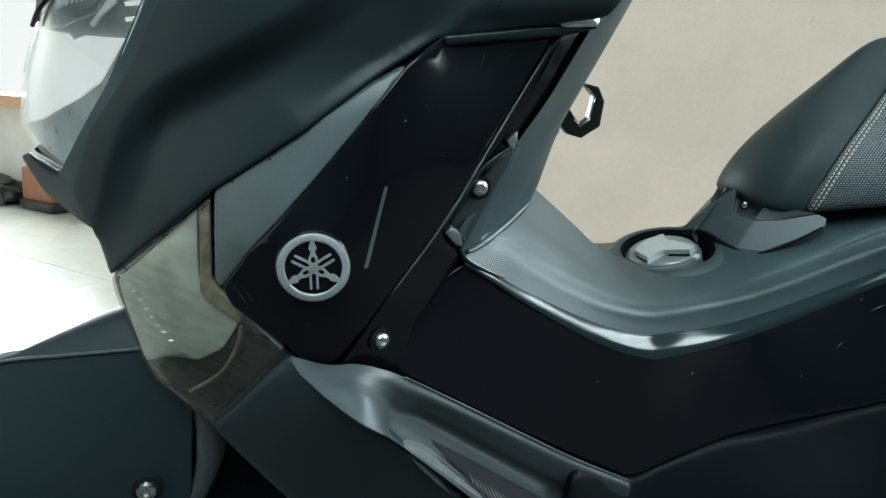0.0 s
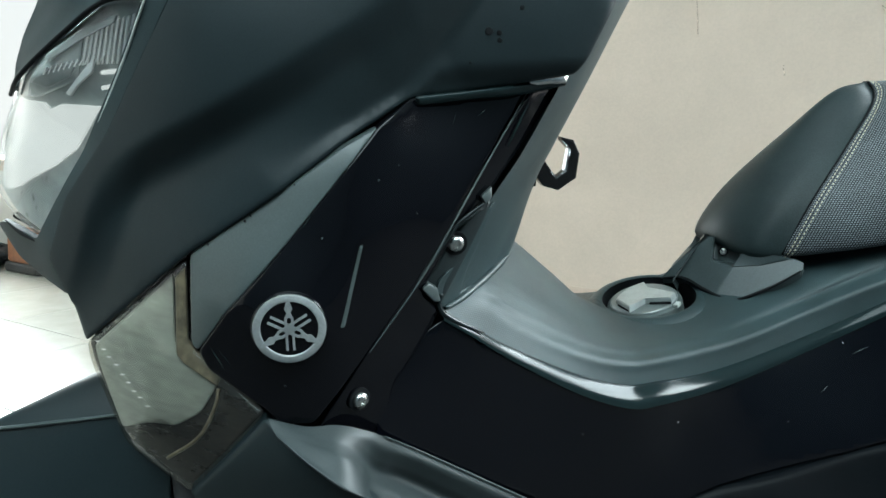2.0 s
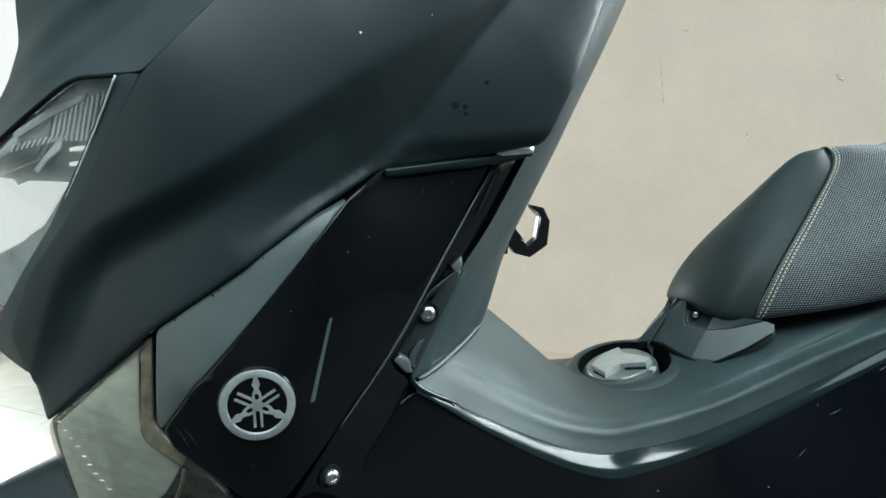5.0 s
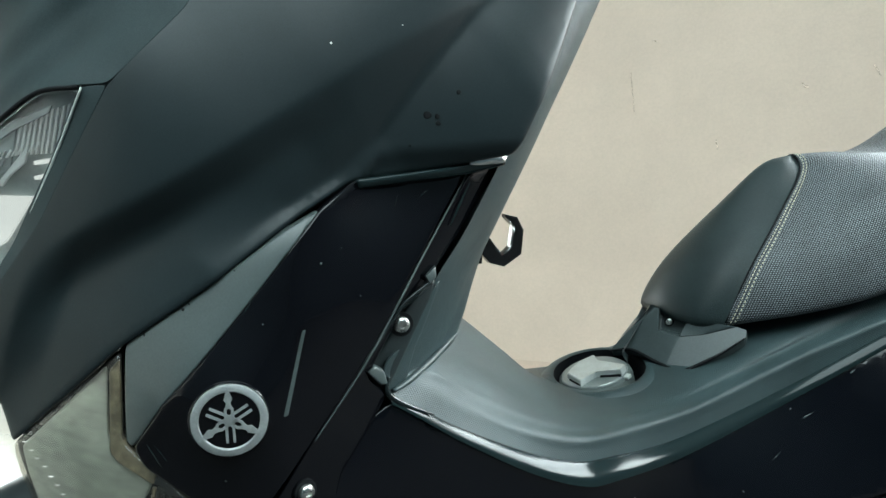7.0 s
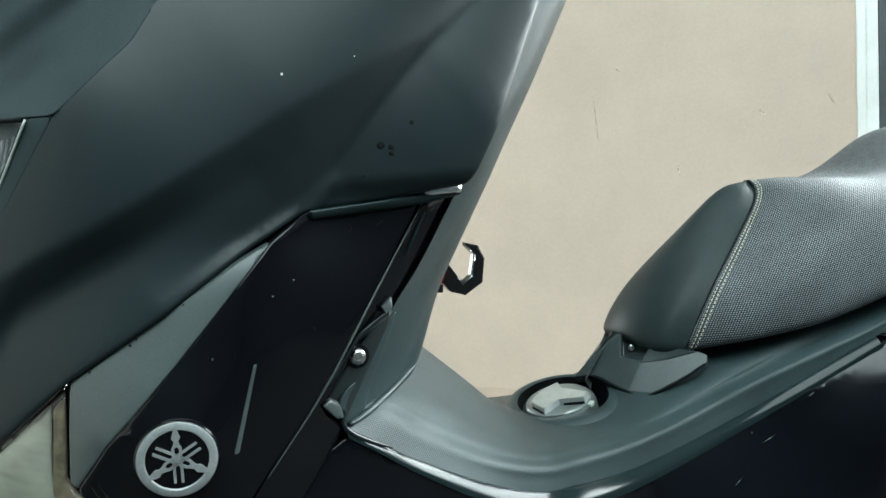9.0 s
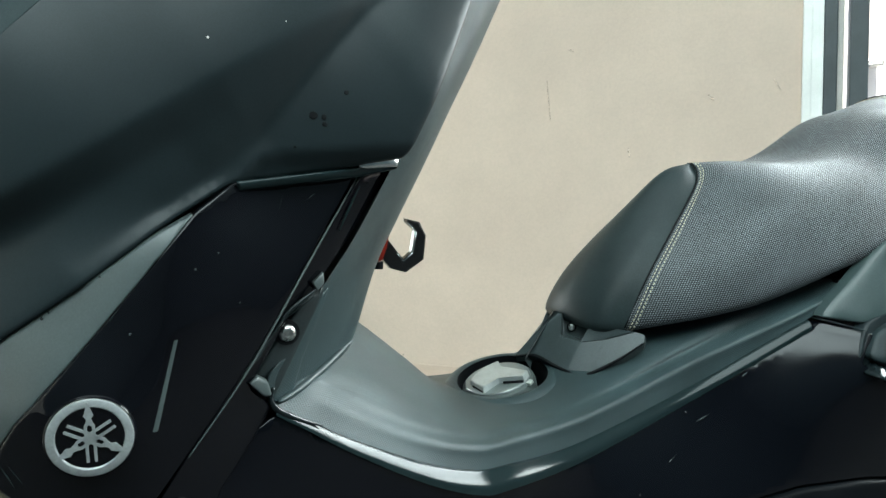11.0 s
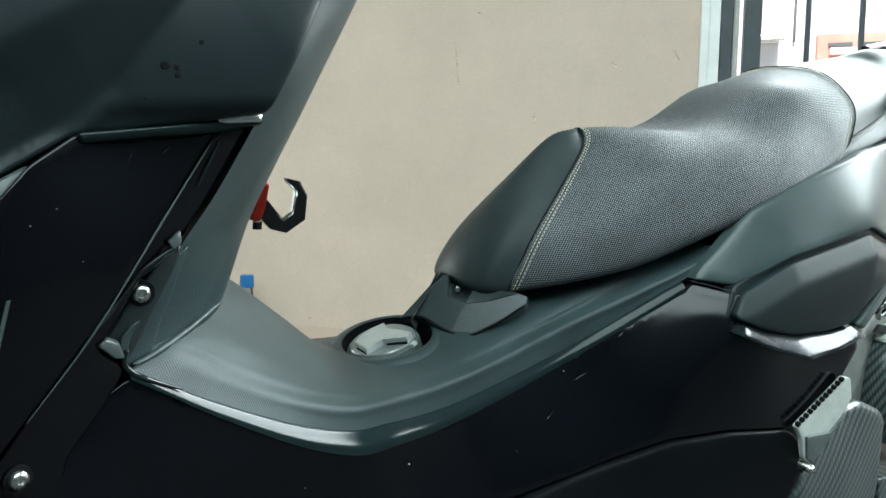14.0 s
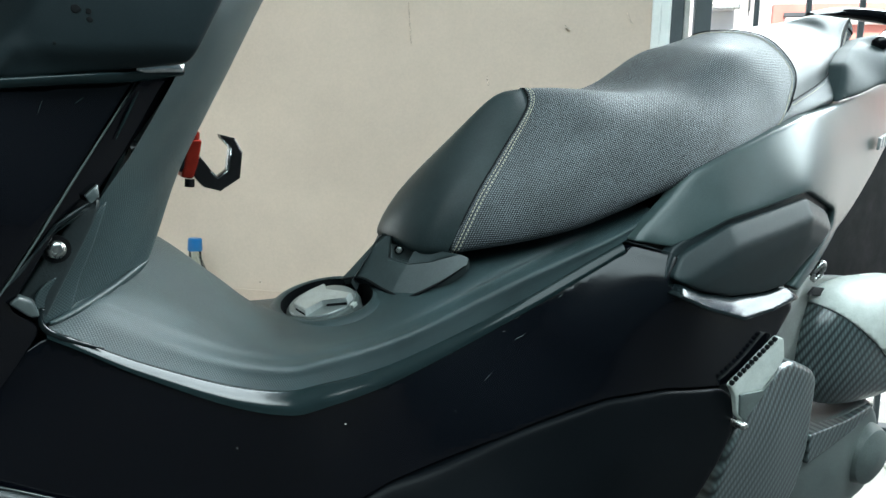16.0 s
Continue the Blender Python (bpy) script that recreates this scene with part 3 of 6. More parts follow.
part("case_body", box_bm((-0.12, -0.05, 0.045), (0.13, 0.07, 0.215), 0.02, 3), BROWN, case)
part("case_base", box_bm((-0.13, -0.065, 0.0), (0.16, 0.075, 0.05), 0.02, 3), BAG, case, "black moulded base")
bottle = thing("bottle", "tall clear plastic bottle with a blue cap", "bottle", ROOM @ pose(-0.540, WALL - 0.07, 0))
lathe("bottle_body", [(0.0, 0.0), (0.04, 0.0), (0.044, 0.01), (0.044, 0.30), (0.036, 0.345), (0.018, 0.390), (0.016, 0.42)], Matrix(), BOTTLE, bottle)
lathe("cap", [(0.0195, 0.412), (0.0205, 0.414), (0.0190, 0.445), (0.0165, 0.448), (0.0, 0.448)], Matrix(), BLUE_CAP, bottle, "ribbed blue screw cap", 28)

# faint marks on the plaster
MARK = shader("wall_scuff", (0.55, 0.438, 0.36), 0.9, grain=0.5, grain_size=0.004, stain=0.4, stain_size=0.01)
marks = [(0.042, 1.093, 0.053, 0.985, 0.0016), (0.450, 1.03, 0.466, 1.015, 0.006), (0.258, 0.905, 0.262, 0.88, 0.004), (-0.378, 0.324, -0.371, 0.324, 0.0045), (0.60, 1.06, 0.615, 1.03, 0.003), (0.10, 1.17, 0.115, 1.165, 0.003)]
for u0, z0, u1, z1, wdt in marks:
    k = 9
    verts = []
    for i in range(k):
        s = i / (k - 1)
        h = wdt * (0.25 + 0.75 * math.sin(math.pi * (0.08 + 0.84 * s))) * random.uniform(0.5, 1.0)
        c = Vector((u0 + (u1 - u0) * s + random.uniform(-1, 1) * wdt * 0.3, 0, z0 + (z1 - z0) * s))
        nrm = Vector((-(z1 - z0), 0, u1 - u0)).normalized()
        verts += [c + nrm * h / 2, c - nrm * h / 2]
    front = [v + Vector((0, WALL - 0.0052, 0)) for v in verts]
    rear = [v + Vector((0, WALL + 0.002, 0)) for v in verts]
    n = len(front)
    faces = [(2 * i, 2 * i + 1, 2 * i + 3, 2 * i + 2) for i in range(k - 1)]
    faces += [(2 * i, 2 * i + 2, n + 2 * i + 2, n + 2 * i) for i in range(k - 1)] + [(2 * i + 1, n + 2 * i + 1, n + 2 * i + 3, 2 * i + 3) for i in range(k - 1)]
    ob = mesh_object("wall_mark", front + rear, faces, MARK, None, smooth=False)
    ob.matrix_world = ROOM
    tagged(ob, "thin brownish scuff on the beige plaster", "wall mark", "", "structure")

# ---- the scooter ----
LEAN_LEFT = 6.0
scooter = thing("scooter", "matte and gloss black maxi scooter leaning on its side stand", "scooter", pose(0, 0, 0, LEAN_LEFT))

# front cowl
COWL_EDGE = [(-0.278, -0.145, 0.539), (-0.193, -0.206, 0.627), (-0.135, -0.225, 0.672), (-0.083, -0.236, 0.713), (-0.034, -0.222, 0.746)]
COWL_REAR = [(-0.004, -0.225, 0.787), (0.041, -0.215, 0.837), (0.072, -0.205, 0.879), (0.118, -0.19, 0.95)]
FACET = [(-0.100, -0.180, 0.950), (-0.150, -0.190, 0.862), (-0.200, -0.190, 0.809), (-0.249, -0.165, 0.711), (-0.287, -0.141, 0.655), (-0.305, -0.128, 0.605), (-0.291, -0.126, 0.576)]


UPPER_LOW = [(0.03, -0.210, 0.757), (0.096, -0.190, 0.770)]
UPPER_REAR = [(0.116, -0.192, 0.813), (0.143, -0.178, 0.871), (0.178, -0.168, 0.95)]


def cowl_depth():
    """The cowl's depth: a flat upper face, a steep fold under a crest line, a lip that turns out again to the lower edge, and a flat facet behind the fold."""
    ctrl = np.array(COWL_EDGE + COWL_REAR + UPPER_LOW + UPPER_REAR + FACET)
    weight = np.array([1.0] * (len(ctrl) - len(FACET)) + [0.6] * len(FACET))

    def terms(x, z):
        z = z - 0.75
        return np.stack([np.ones_like(x), x, z, x * x, x * z, z * z], 1)

    coef = np.linalg.lstsq(terms(ctrl[:, 0], ctrl[:, 2]) * weight[:, None], ctrl[:, 1] * weight, rcond=None)[0]
    rest = ctrl.copy()
    rest[:, 1] -= terms(ctrl[:, 0], ctrl[:, 2]) @ coef
    rest = plate_spline(rest, 4e-3)

    def turned(points):
        p = catmull(points, 60)
        return p[:, 0] * 0.763 + p[:, 1] * 0.647, p[:, 1] * 0.763 - p[:, 0] * 0.647

    crest = turned([(-0.30, 0.655), (-0.243, 0.692), (-0.168, 0.738), (-0.099, 0.783), (-0.025, 0.833), (0.021, 0.862), (0.073, 0.893)])
    foot = turned([(-0.278, 0.539), (-0.193, 0.627), (-0.135, 0.672), (-0.083, 0.713), (-0.036, 0.745), (-0.023, 0.765), (-0.003, 0.794), (0.023, 0.831), (0.046, 0.860), (0.073, 0.892)])
    knots = np.linspace(-3.5, 2, 551)
    blur = np.exp(-(np.linspace(-1, 1, 9) ** 2) * 3)

    def smooth(at, values):
        return np.convolve(np.pad(np.interp(knots, at, values), 4, "edge"), blur / blur.sum(), "valid")

    fold = smooth((-3.0, 0, 0.27, 0.38, 1.0), (0, -0.001, 0.0145, 0.0160, -0.004))
    blunt = smooth((-3.0, 0, 0.34, 0.84, 1.0), (0, -0.002, 0.0105, 0.0160, 0.0095))
    step = smooth((-3.0, 0, 0.93, 1.0), (0, -0.003, 0.0145, 0.0150))

    def depth(q):
        q = np.asarray(q, float)
        a, c = q[:, 0] * 0.763 + q[:, 1] * 0.647, q[:, 1] * 0.763 - q[:, 0] * 0.647
        top = np.interp(a, *crest)
        width = np.maximum(top - np.interp(a, *foot), 0.006)
        share = (top - c) / width
        middle, rear = np.clip((a - 0.34) / 0.07, 0, 1), np.clip((a - 0.445) / 0.05, 0, 1)
        sway = np.interp(share, knots, fold) * (1 - middle) + np.interp(share, knots, blunt) * middle
        sway = (sway * (1 - rear) + np.interp(share, knots, step) * rear) * np.clip(width / 0.05, 0, 1)
        sway *= np.clip((a - 0.151 - (c - 0.628) * 1.65) / 0.055, 0, 1)
        sway *= np.interp(a, (0.60, 0.66), (1, 0))
        sway -= 0.38 * np.clip(np.interp(a, *foot) - c, 0, None) * np.clip((a - 0.44) / 0.03, 0, 1)
        under = np.interp(q[:, 0], (-0.03, -0.015, 0.012, 0.043, 0.10), (0.745, 0.767, 0.771, 0.774, 0.781)) - q[:, 1]
        return terms(q[:, 0], q[:, 1]) @ coef + rest(q) + sway + 0.6 * np.clip(under, 0, 0.012) * (q[:, 0] > -0.03)
    return depth


COWL_D = cowl_depth()
panel("front_cowl", COWL_EDGE + UPPER_LOW + UPPER_REAR + FACET, MATTE, scooter, r=0.006, step=0.0048, roll=0.004, mirror=True, depth=COWL_D, roll_at=lambda q: np.where(q[:, 1] * 0.763 - q[:, 0] * 0.647 < 0.622, 1.0, 0.05), label="matte black side cowl with a sharp diagonal fold")


def facet_line(first, last):
    """Points close together along the cowl's front crease, from one corner of it to another."""
    corners = np.array(FACET)[first : last + 1, [0, 2]]
    line = np.vstack([a + (b - a) * np.linspace(0, 1, 6)[:-1, None] for a, b in zip(corners, corners[1:])] + [corners[-1:]])
    return [(x, y, z) for (x, z), y in zip(line.tolist(), COWL_D(line).tolist())]



LAMP_EDGE = [(-0.216, -0.179, 0.806), (-0.237, -0.164, 0.756), (-0.268, -0.139, 0.693), (-0.316, -0.099, 0.614)]
panel("headlight_bezel", [(x - 0.004, y, z) for x, y, z in LAMP_EDGE] + [(-0.362, -0.040, 0.617), (-0.371, -0.022, 0.611), (-0.348, -0.050, 0.587)] + facet_line(2, 6)[::-1], BEZEL, scooter, r=0.006, roll=0.0004, mirror=True, label="matte black bezel round the headlight")
BROW = [(-0.248, -0.162, 0.804), (-0.277, -0.138, 0.784), (-0.319, -0.106, 0.749), (-0.352, -0.020, 0.728)]
BROW_OUT = [(-0.216, -0.180, 0.808)] + BROW + [(-0.340, -0.015, 0.776), (-0.323, -0.015, 0.805), (-0.314, -0.015, 0.835), (-0.317, -0.015, 0.865), (-0.318, -0.015, 0.95)] + facet_line(0, 2)
BROW_BASE = plate_spline(BROW_OUT + [(-0.268, -0.100, 0.851), (-0.296, -0.092, 0.812), (-0.218, -0.148, 0.848)], 1e-3)


def BROW_D(q):
    """The brow steps out over a dark fold that runs up and back."""
    q = np.asarray(q, float)
    c = 0.776 * q[:, 1] - 0.63 * q[:, 0]
    up = np.clip((c - 0.808) / 0.024, 0, 1)
    return BROW_BASE(q) - 0.012 * up * up * (3 - 2 * up) + 0.006 * np.exp(-(((c - 0.790) / 0.010) ** 2)) * np.clip((-0.20 - q[:, 0]) / 0.03, 0, 1)


panel("brow", BROW_OUT, BEZEL, scooter, r=0.006, step=0.006, roll=0.001, mirror=True, depth=BROW_D, label="matte black folded brow over the headlight")

# headlight
headlight = new("headlight")
headlight.parent = scooter
tagged(headlight, "clear headlight with a pale reflector")
lamp_lens = panel("lens", LAMP_EDGE + [(-0.352, -0.050, 0.625), (-0.374, -0.012, 0.640), (-0.367, -0.006, 0.690), (-0.353, -0.010, 0.727)] + BROW[2::-1], LENS, headlight, r=0.008, roll=0.004, rim=0.006, lift=-0.002, mirror=True, inner=[(-0.330, -0.085, 0.68), (-0.300, -0.118, 0.73)], label="clear polycarbonate lens")
lamp_lens.visible_shadow = False
LAMP_RING = LAMP_EDGE + [(-0.352, -0.050, 0.625), (-0.374, -0.012, 0.640), (-0.367, -0.006, 0.690), (-0.353, -0.010, 0.727)] + BROW[2::-1]
LAMP_D = plate_spline(LAMP_RING + [(-0.330, -0.085, 0.68), (-0.300, -0.118, 0.73)])
panel("bowl", LAMP_RING, LAMP_GREY, headlight, r=0.008, roll=0.003, rim=0.01, depth=LAMP_D, lift=-0.016, label="dull grey lamp bowl")
# Overexposed white and glints inside the headlight are put in as emission.
panel("white_area", [(-0.351, -0.040, 0.719), (-0.339, -0.050, 0.724), (-0.306, -0.080, 0.726), (-0.302, -0.080, 0.721), (-0.291, -0.095, 0.726), (-0.258, -0.125, 0.727), (-0.281, -0.110, 0.691), (-0.291, -0.100, 0.684), (-0.299, -0.090, 0.677), (-0.326, -0.070, 0.661), (-0.339, -0.055, 0.652), (-0.359, -0.035, 0.643), (-0.364, -0.030, 0.646)], LAMP_GLOW, headlight, r=0.002, step=0.006, roll=0.001, rim=0.004, depth=LAMP_D, lift=-0.010, label="bright white area inside the headlight, made to glow")
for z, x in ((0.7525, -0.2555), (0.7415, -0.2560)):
    panel("glow_bar", [(x, 0, z - 0.002), (x, 0, z + 0.0015), (x + 0.016, 0, z + 0.004), (x + 0.016, 0, z + 0.0005)], LAMP_GLOW, headlight, r=0.0005, step=0.004, roll=0.0005, rim=0.004, depth=LAMP_D, lift=-0.006, label="bright bar made to glow for a glint")
for k in range(10):
    x0, z0, x1, z1 = -0.229 - 0.0039 * k, 0.795 - 0.0013 * k, -0.2365 - 0.0038 * k, 0.760 - 0.0004 * k
    panel("rib", [(x0, 0, z0), (x0 + 0.0019, 0, z0 + 0.0004), (x1 + 0.0019, 0, z1 + 0.0004), (x1, 0, z1)], LAMP_WHITE, headlight, r=0.0005, step=0.005, roll=0.0005, rim=0.006, depth=LAMP_D, lift=-0.009)
panel("reflector", [(-0.268, -0.150, 0.780), (-0.275, -0.140, 0.745), (-0.310, -0.122, 0.730), (-0.330, -0.03, 0.728), (-0.316, -0.085, 0.745), (-0.285, -0.125, 0.772)], REFLECTOR, headlight, r=0.004, step=0.006, roll=0.002, rim=0.006, depth=LAMP_D, lift=-0.012, label="silvery upper reflector")
for k in range(12):
    s = k / 11
    x, z = -0.299 + 0.047 * s, 0.7535 + 0.0135 * s
    panel("rib", [(x - 0.0035, 0, z - 0.006), (x - 0.0019, 0, z - 0.006), (x + 0.0014, 0, z), (x, 0, z + 0.0004)], LAMP_WHITE, headlight, r=0.0004, step=0.004, roll=0.0004, rim=0.004, depth=LAMP_D, lift=-0.007)
panel("facet", [(-0.285, 0, 0.735), (-0.266, 0, 0.757), (-0.260, 0, 0.762), (-0.262, 0, 0.752), (-0.274, 0, 0.742), (-0.281, 0, 0.733)], LAMP_WHITE, headlight, r=0.001, step=0.004, roll=0.001, rim=0.004, depth=LAMP_D, lift=-0.007, label="bright reflector facet")
panel("facet", [(-0.318, 0, 0.741), (-0.296, 0, 0.752), (-0.275, 0, 0.758), (-0.280, 0, 0.748), (-0.300, 0, 0.738)], CAP_DISC, headlight, r=0.001, step=0.004, roll=0.001, rim=0.004, depth=LAMP_D, lift=-0.0085, label="dull reflector facet")
panel("facet", [(-0.300, 0, 0.762), (-0.268, 0, 0.783), (-0.240, 0, 0.794), (-0.243, 0, 0.788), (-0.268, 0, 0.776), (-0.296, 0, 0.758)], REFLECTOR, headlight, r=0.001, step=0.004, roll=0.001, rim=0.004, depth=LAMP_D, lift=-0.0065, label="pale strip along the reflector")
tube("lens_rim", [(x - 0.0015, y - 0.0032, z) for x, y, z in LAMP_EDGE], [0.0008, 0.0010, 0.0010, 0.0008], ALLOY, headlight, "pale rim of the lens", 50, 8)
panel("lower_clip", [(-0.280, -0.13, 0.668), (-0.285, -0.128, 0.667), (-0.300, -0.115, 0.645), (-0.315, -0.105, 0.624), (-0.311, -0.105, 0.624), (-0.292, -0.12, 0.650)], DARK, headlight, r=0.001, step=0.004, roll=0.0005, rim=0.004, depth=LAMP_D, lift=0.003, label="dark slot beside the lens")
tube("lens_seal", [(-0.358, -0.048, 0.620), (-0.338, -0.076, 0.614), (-0.317, -0.100, 0.611)], [0.0005, 0.0018, 0.001], DARK, headlight, "dark seam under the lens", 20, 8)
tube("lens_seal", [(-0.220, -0.181, 0.806), (-0.248, -0.163, 0.802), (-0.278, -0.139, 0.782), (-0.320, -0.107, 0.747), (-0.350, -0.030, 0.727)], 0.0019, DARK, headlight, "dark seal along the lens", 30, 8)

# the facet behind the fold: stains, slot and lip
def blot(name, x, z, size, depth, mat, parent, label, lift=0.0006, seed=0):
    """A small uneven fleck lying on a panel."""
    pick = random.Random(seed)
    ring = [(x + size * pick.uniform(0.7, 1.1) * math.cos(a * math.pi / 4), 0.0, z + size * pick.uniform(0.7, 1.1) * math.sin(a * math.pi / 4)) for a in range(8)]
    return panel(name, ring, mat, parent, r=size * 0.3, step=size * 0.5, roll=size * 0.15, rim=0.001, depth=depth, lift=lift, label=label)


for n, (x, z, size) in enumerate(((0.0225, 0.7975, 0.0034), (0.0300, 0.7965, 0.0024), (0.0305, 0.7915, 0.0022), (0.046, 0.8155, 0.0022), (0.010, 0.774, 0.0012))):
    blot("stain", x, z, size, COWL_D, DARK, scooter, "dark grease stain", seed=n)
tube("fairing_slot", [(0.113, -0.1955, 0.813), (0.104, -0.197, 0.795), (0.094, -0.197, 0.777)], [0.0042, 0.0034, 0.0015], SATIN, scooter, "small raised slot moulding", 20, 10)
panel("fairing_lip", [(-0.032, -0.221, 0.748), (0.03, -0.214, 0.757), (0.064, -0.203, 0.762), (0.097, -0.192, 0.769), (0.098, -0.190, 0.761), (0.062, -0.200, 0.753), (0.02, -0.212, 0.748), (-0.03, -0.219, 0.741)], EDGE, scooter, r=0.002, step=0.005, roll=0.003, lift=0.0025, label="gloss black lip under the upper fairing")

# Highlight at the lip's end, put in as bright metal.
panel("lip_glint", [(0.061, -0.198, 0.7645), (0.080, -0.195, 0.7675), (0.096, -0.191, 0.769), (0.095, -0.191, 0.763), (0.078, -0.195, 0.7615), (0.062, -0.198, 0.7595)], CHROME, scooter, r=0.001, step=0.004, roll=0.001, rim=0.004, lift=0.0065, label="bright metal patch standing for the lip's highlight")

# gloss side fairing with the emblem
CREASE = [(-0.060, -0.236, 0.727), (-0.120, -0.247, 0.650), (-0.166, -0.240, 0.593), (-0.186, -0.220, 0.558)]
E_RIGHT = [(-0.128, -0.260, 0.515), (-0.105, -0.262, 0.515), (-0.065, -0.250, 0.564), (-0.023, -0.234, 0.619), (0.022, -0.212, 0.690), (0.063, -0.193, 0.755)]
# Paler facet paints a grey reflection on the one-piece gloss panel.
FACE = [(-0.191, -0.206, 0.628), (-0.191, -0.215, 0.560)] + CREASE[::-1] + [(-0.083, -0.236, 0.713), (-0.135, -0.225, 0.672)]
FACE_D = plate_spline(FACE)
panel("side_fairing", FACE, SATIN, scooter, r=0.004, roll=0.0015, mirror=True, depth=FACE_D, label="paler satin facet standing for a grey reflection")
for n, (x, z, size) in enumerate(((-0.152, 0.656, 0.0011), (-0.148, 0.660, 0.0009), (-0.178, 0.637, 0.0010), (-0.118, 0.684, 0.0008))):
    blot("fleck", x, z, size, FACE_D, DARK, scooter, "dark fleck of dirt", seed=20 + n)
EMB = CREASE + [(-0.179, -0.225, 0.545), (-0.138, -0.255, 0.525)] + E_RIGHT + [(-0.033, -0.218, 0.747)]
EMB_D = plate_spline(EMB + [(-0.123, -0.266, 0.591), (-0.070, -0.250, 0.655)])
panel("emblem_fairing", EMB, GLOSS, scooter, r=0.004, roll=0.0015, mirror=True, depth=EMB_D, label="gloss black fairing panel carrying the emblem")
for n, (x, z, size) in enumerate(((-0.060, 0.690, 0.0008), (-0.045, 0.700, 0.0006), (-0.100, 0.650, 0.0007), (-0.030, 0.665, 0.0006), (-0.125, 0.545, 0.0007))):
    blot("dust_speck", x, z, size, EMB_D, SATIN, scooter, "pale dust speck", seed=80 + n)
panel("fairing_strip", [(-0.104, -0.258, 0.505), (-0.084, -0.246, 0.488), (-0.050, -0.232, 0.470), (-0.040, -0.226, 0.525), (-0.018, -0.212, 0.552), (-0.001, -0.203, 0.578), (-0.020, -0.211, 0.599), (0.009, -0.206, 0.648), (0.034, -0.201, 0.672), (0.098, -0.189, 0.762), (0.065, -0.193, 0.755), (0.022, -0.213, 0.688), (-0.022, -0.235, 0.617), (-0.064, -0.250, 0.562)], GLOSS, scooter, r=0.004, step=0.007, roll=0.0015, mirror=True, lam=2e-2, label="gloss black strip beside the fairing")
panel("screw_pocket", [(-0.019, -0.208, 0.598), (0.000, -0.202, 0.578), (0.010, -0.201, 0.600), (0.036, -0.198, 0.655), (0.040, -0.199, 0.672), (0.022, -0.203, 0.660)], PLASTIC, scooter, r=0.006, step=0.005, roll=0.003, lift=0.001, label="black plastic pocket round the upper screw")
tube("pocket_lip", [(0.032, -0.207, 0.669), (0.020, -0.210, 0.661), (0.007, -0.213, 0.651), (-0.004, -0.218, 0.637), (-0.014, -0.223, 0.625), (-0.027, -0.232, 0.612)], [0.0006, 0.0019, 0.0017, 0.0010, 0.0022, 0.0006], LIP, scooter, "gloss lip over the pocket", 60, 10)
tube("pocket_lip", [(0.029, -0.2075, 0.663), (0.017, -0.2095, 0.655), (0.008, -0.2115, 0.648)], [0.0004, 0.0012, 0.0004], LIP, scooter, "second gloss lip over the pocket", 24, 8)
# Two pale patches stand for highlights on the gloss edges.
panel("trim_glint", [(0.027, -0.206, 0.673), (0.036, -0.203, 0.681), (0.037, -0.203, 0.672), (0.031, -0.206, 0.667)], SATIN, scooter, r=0.001, step=0.004, roll=0.001, rim=0.004, lift=0.003, label="pale sliver for the highlight at the trim's end")
panel("pocket_glint", [(-0.021, -0.224, 0.603), (-0.015, -0.220, 0.607), (-0.006, -0.214, 0.601), (-0.002, -0.212, 0.589), (-0.009, -0.216, 0.590)], SATIN, scooter, r=0.002, step=0.004, roll=0.002, rim=0.006, lift=0.002, label="pale patch for a highlight at the pocket's foot")
tube("panel_seam", [(x + 0.0008, y - 0.0012, z - 0.0005) for x, y, z in E_RIGHT[2:]], [0.0004, 0.0007, 0.0008, 0.0005], SATIN, scooter, "thin rolled edge of the emblem panel", 50, 6)
# Light streak on the gloss strip, built as a thin tube.
tube("strip_streak", [(0.064, -0.1995, 0.747), (0.056, -0.2010, 0.730), (0.048, -0.2022, 0.712)], [0.0003, 0.0011, 0.0004], EDGE, scooter, "thin raised line standing for a reflection on the strip", 24, 8)


def screw(x, y, z, size, parent, tilt=0.0):
    s = new("screw")
    s.parent = parent
    tagged(s, "bright zinc pan-head screw")
    m = Matrix.Translation((x, y, z)) @ Euler((radians(90), 0, radians(tilt))).to_matrix().to_4x4()
    lathe("head", [(size, -0.006), (size, 0.001), (size * 0.9, size * 0.35), (size * 0.55, size * 0.55), (size * 0.42, size * 0.55), (size * 0.38, size * 0.2), (0, size * 0.2)], m, STEEL, s, "", 24)
    lathe("recess", [(size * 1.5, -0.006), (size * 1.5, -0.0008), (0, -0.0008)], m, DARK, s, "dark countersink", 24)
    return s


screw(-0.069, -0.247, 0.524, 0.0062, scooter, 25)
screw(0.009, -0.207, 0.635, 0.0065, scooter)
screw(-0.253, -0.178, 0.356, 0.0085, scooter)

# Reflection on the emblem panel, painted as a fixed pale streak.
panel("reflection_streak", [(-0.0870, 0, 0.586), (-0.0835, 0, 0.587), (-0.0710, 0, 0.646), (-0.0735, 0, 0.645)], SATIN, scooter, r=0.001, step=0.006, roll=0.0003, rim=0.0006, depth=EMB_D, lift=0.0004, label="pale streak standing for a moving reflection")
# emblem: a silver ring round three forks
emblem = new("emblem")
emblem.parent = scooter
tagged(emblem, "silver ring emblem with three forks")
EM = Matrix.Translation((-0.1225, -0.2680, 0.5905)) @ Euler((radians(90 + 1), 0, radians(-4))).to_matrix().to_4x4() @ Matrix.Scale(0.905, 4)
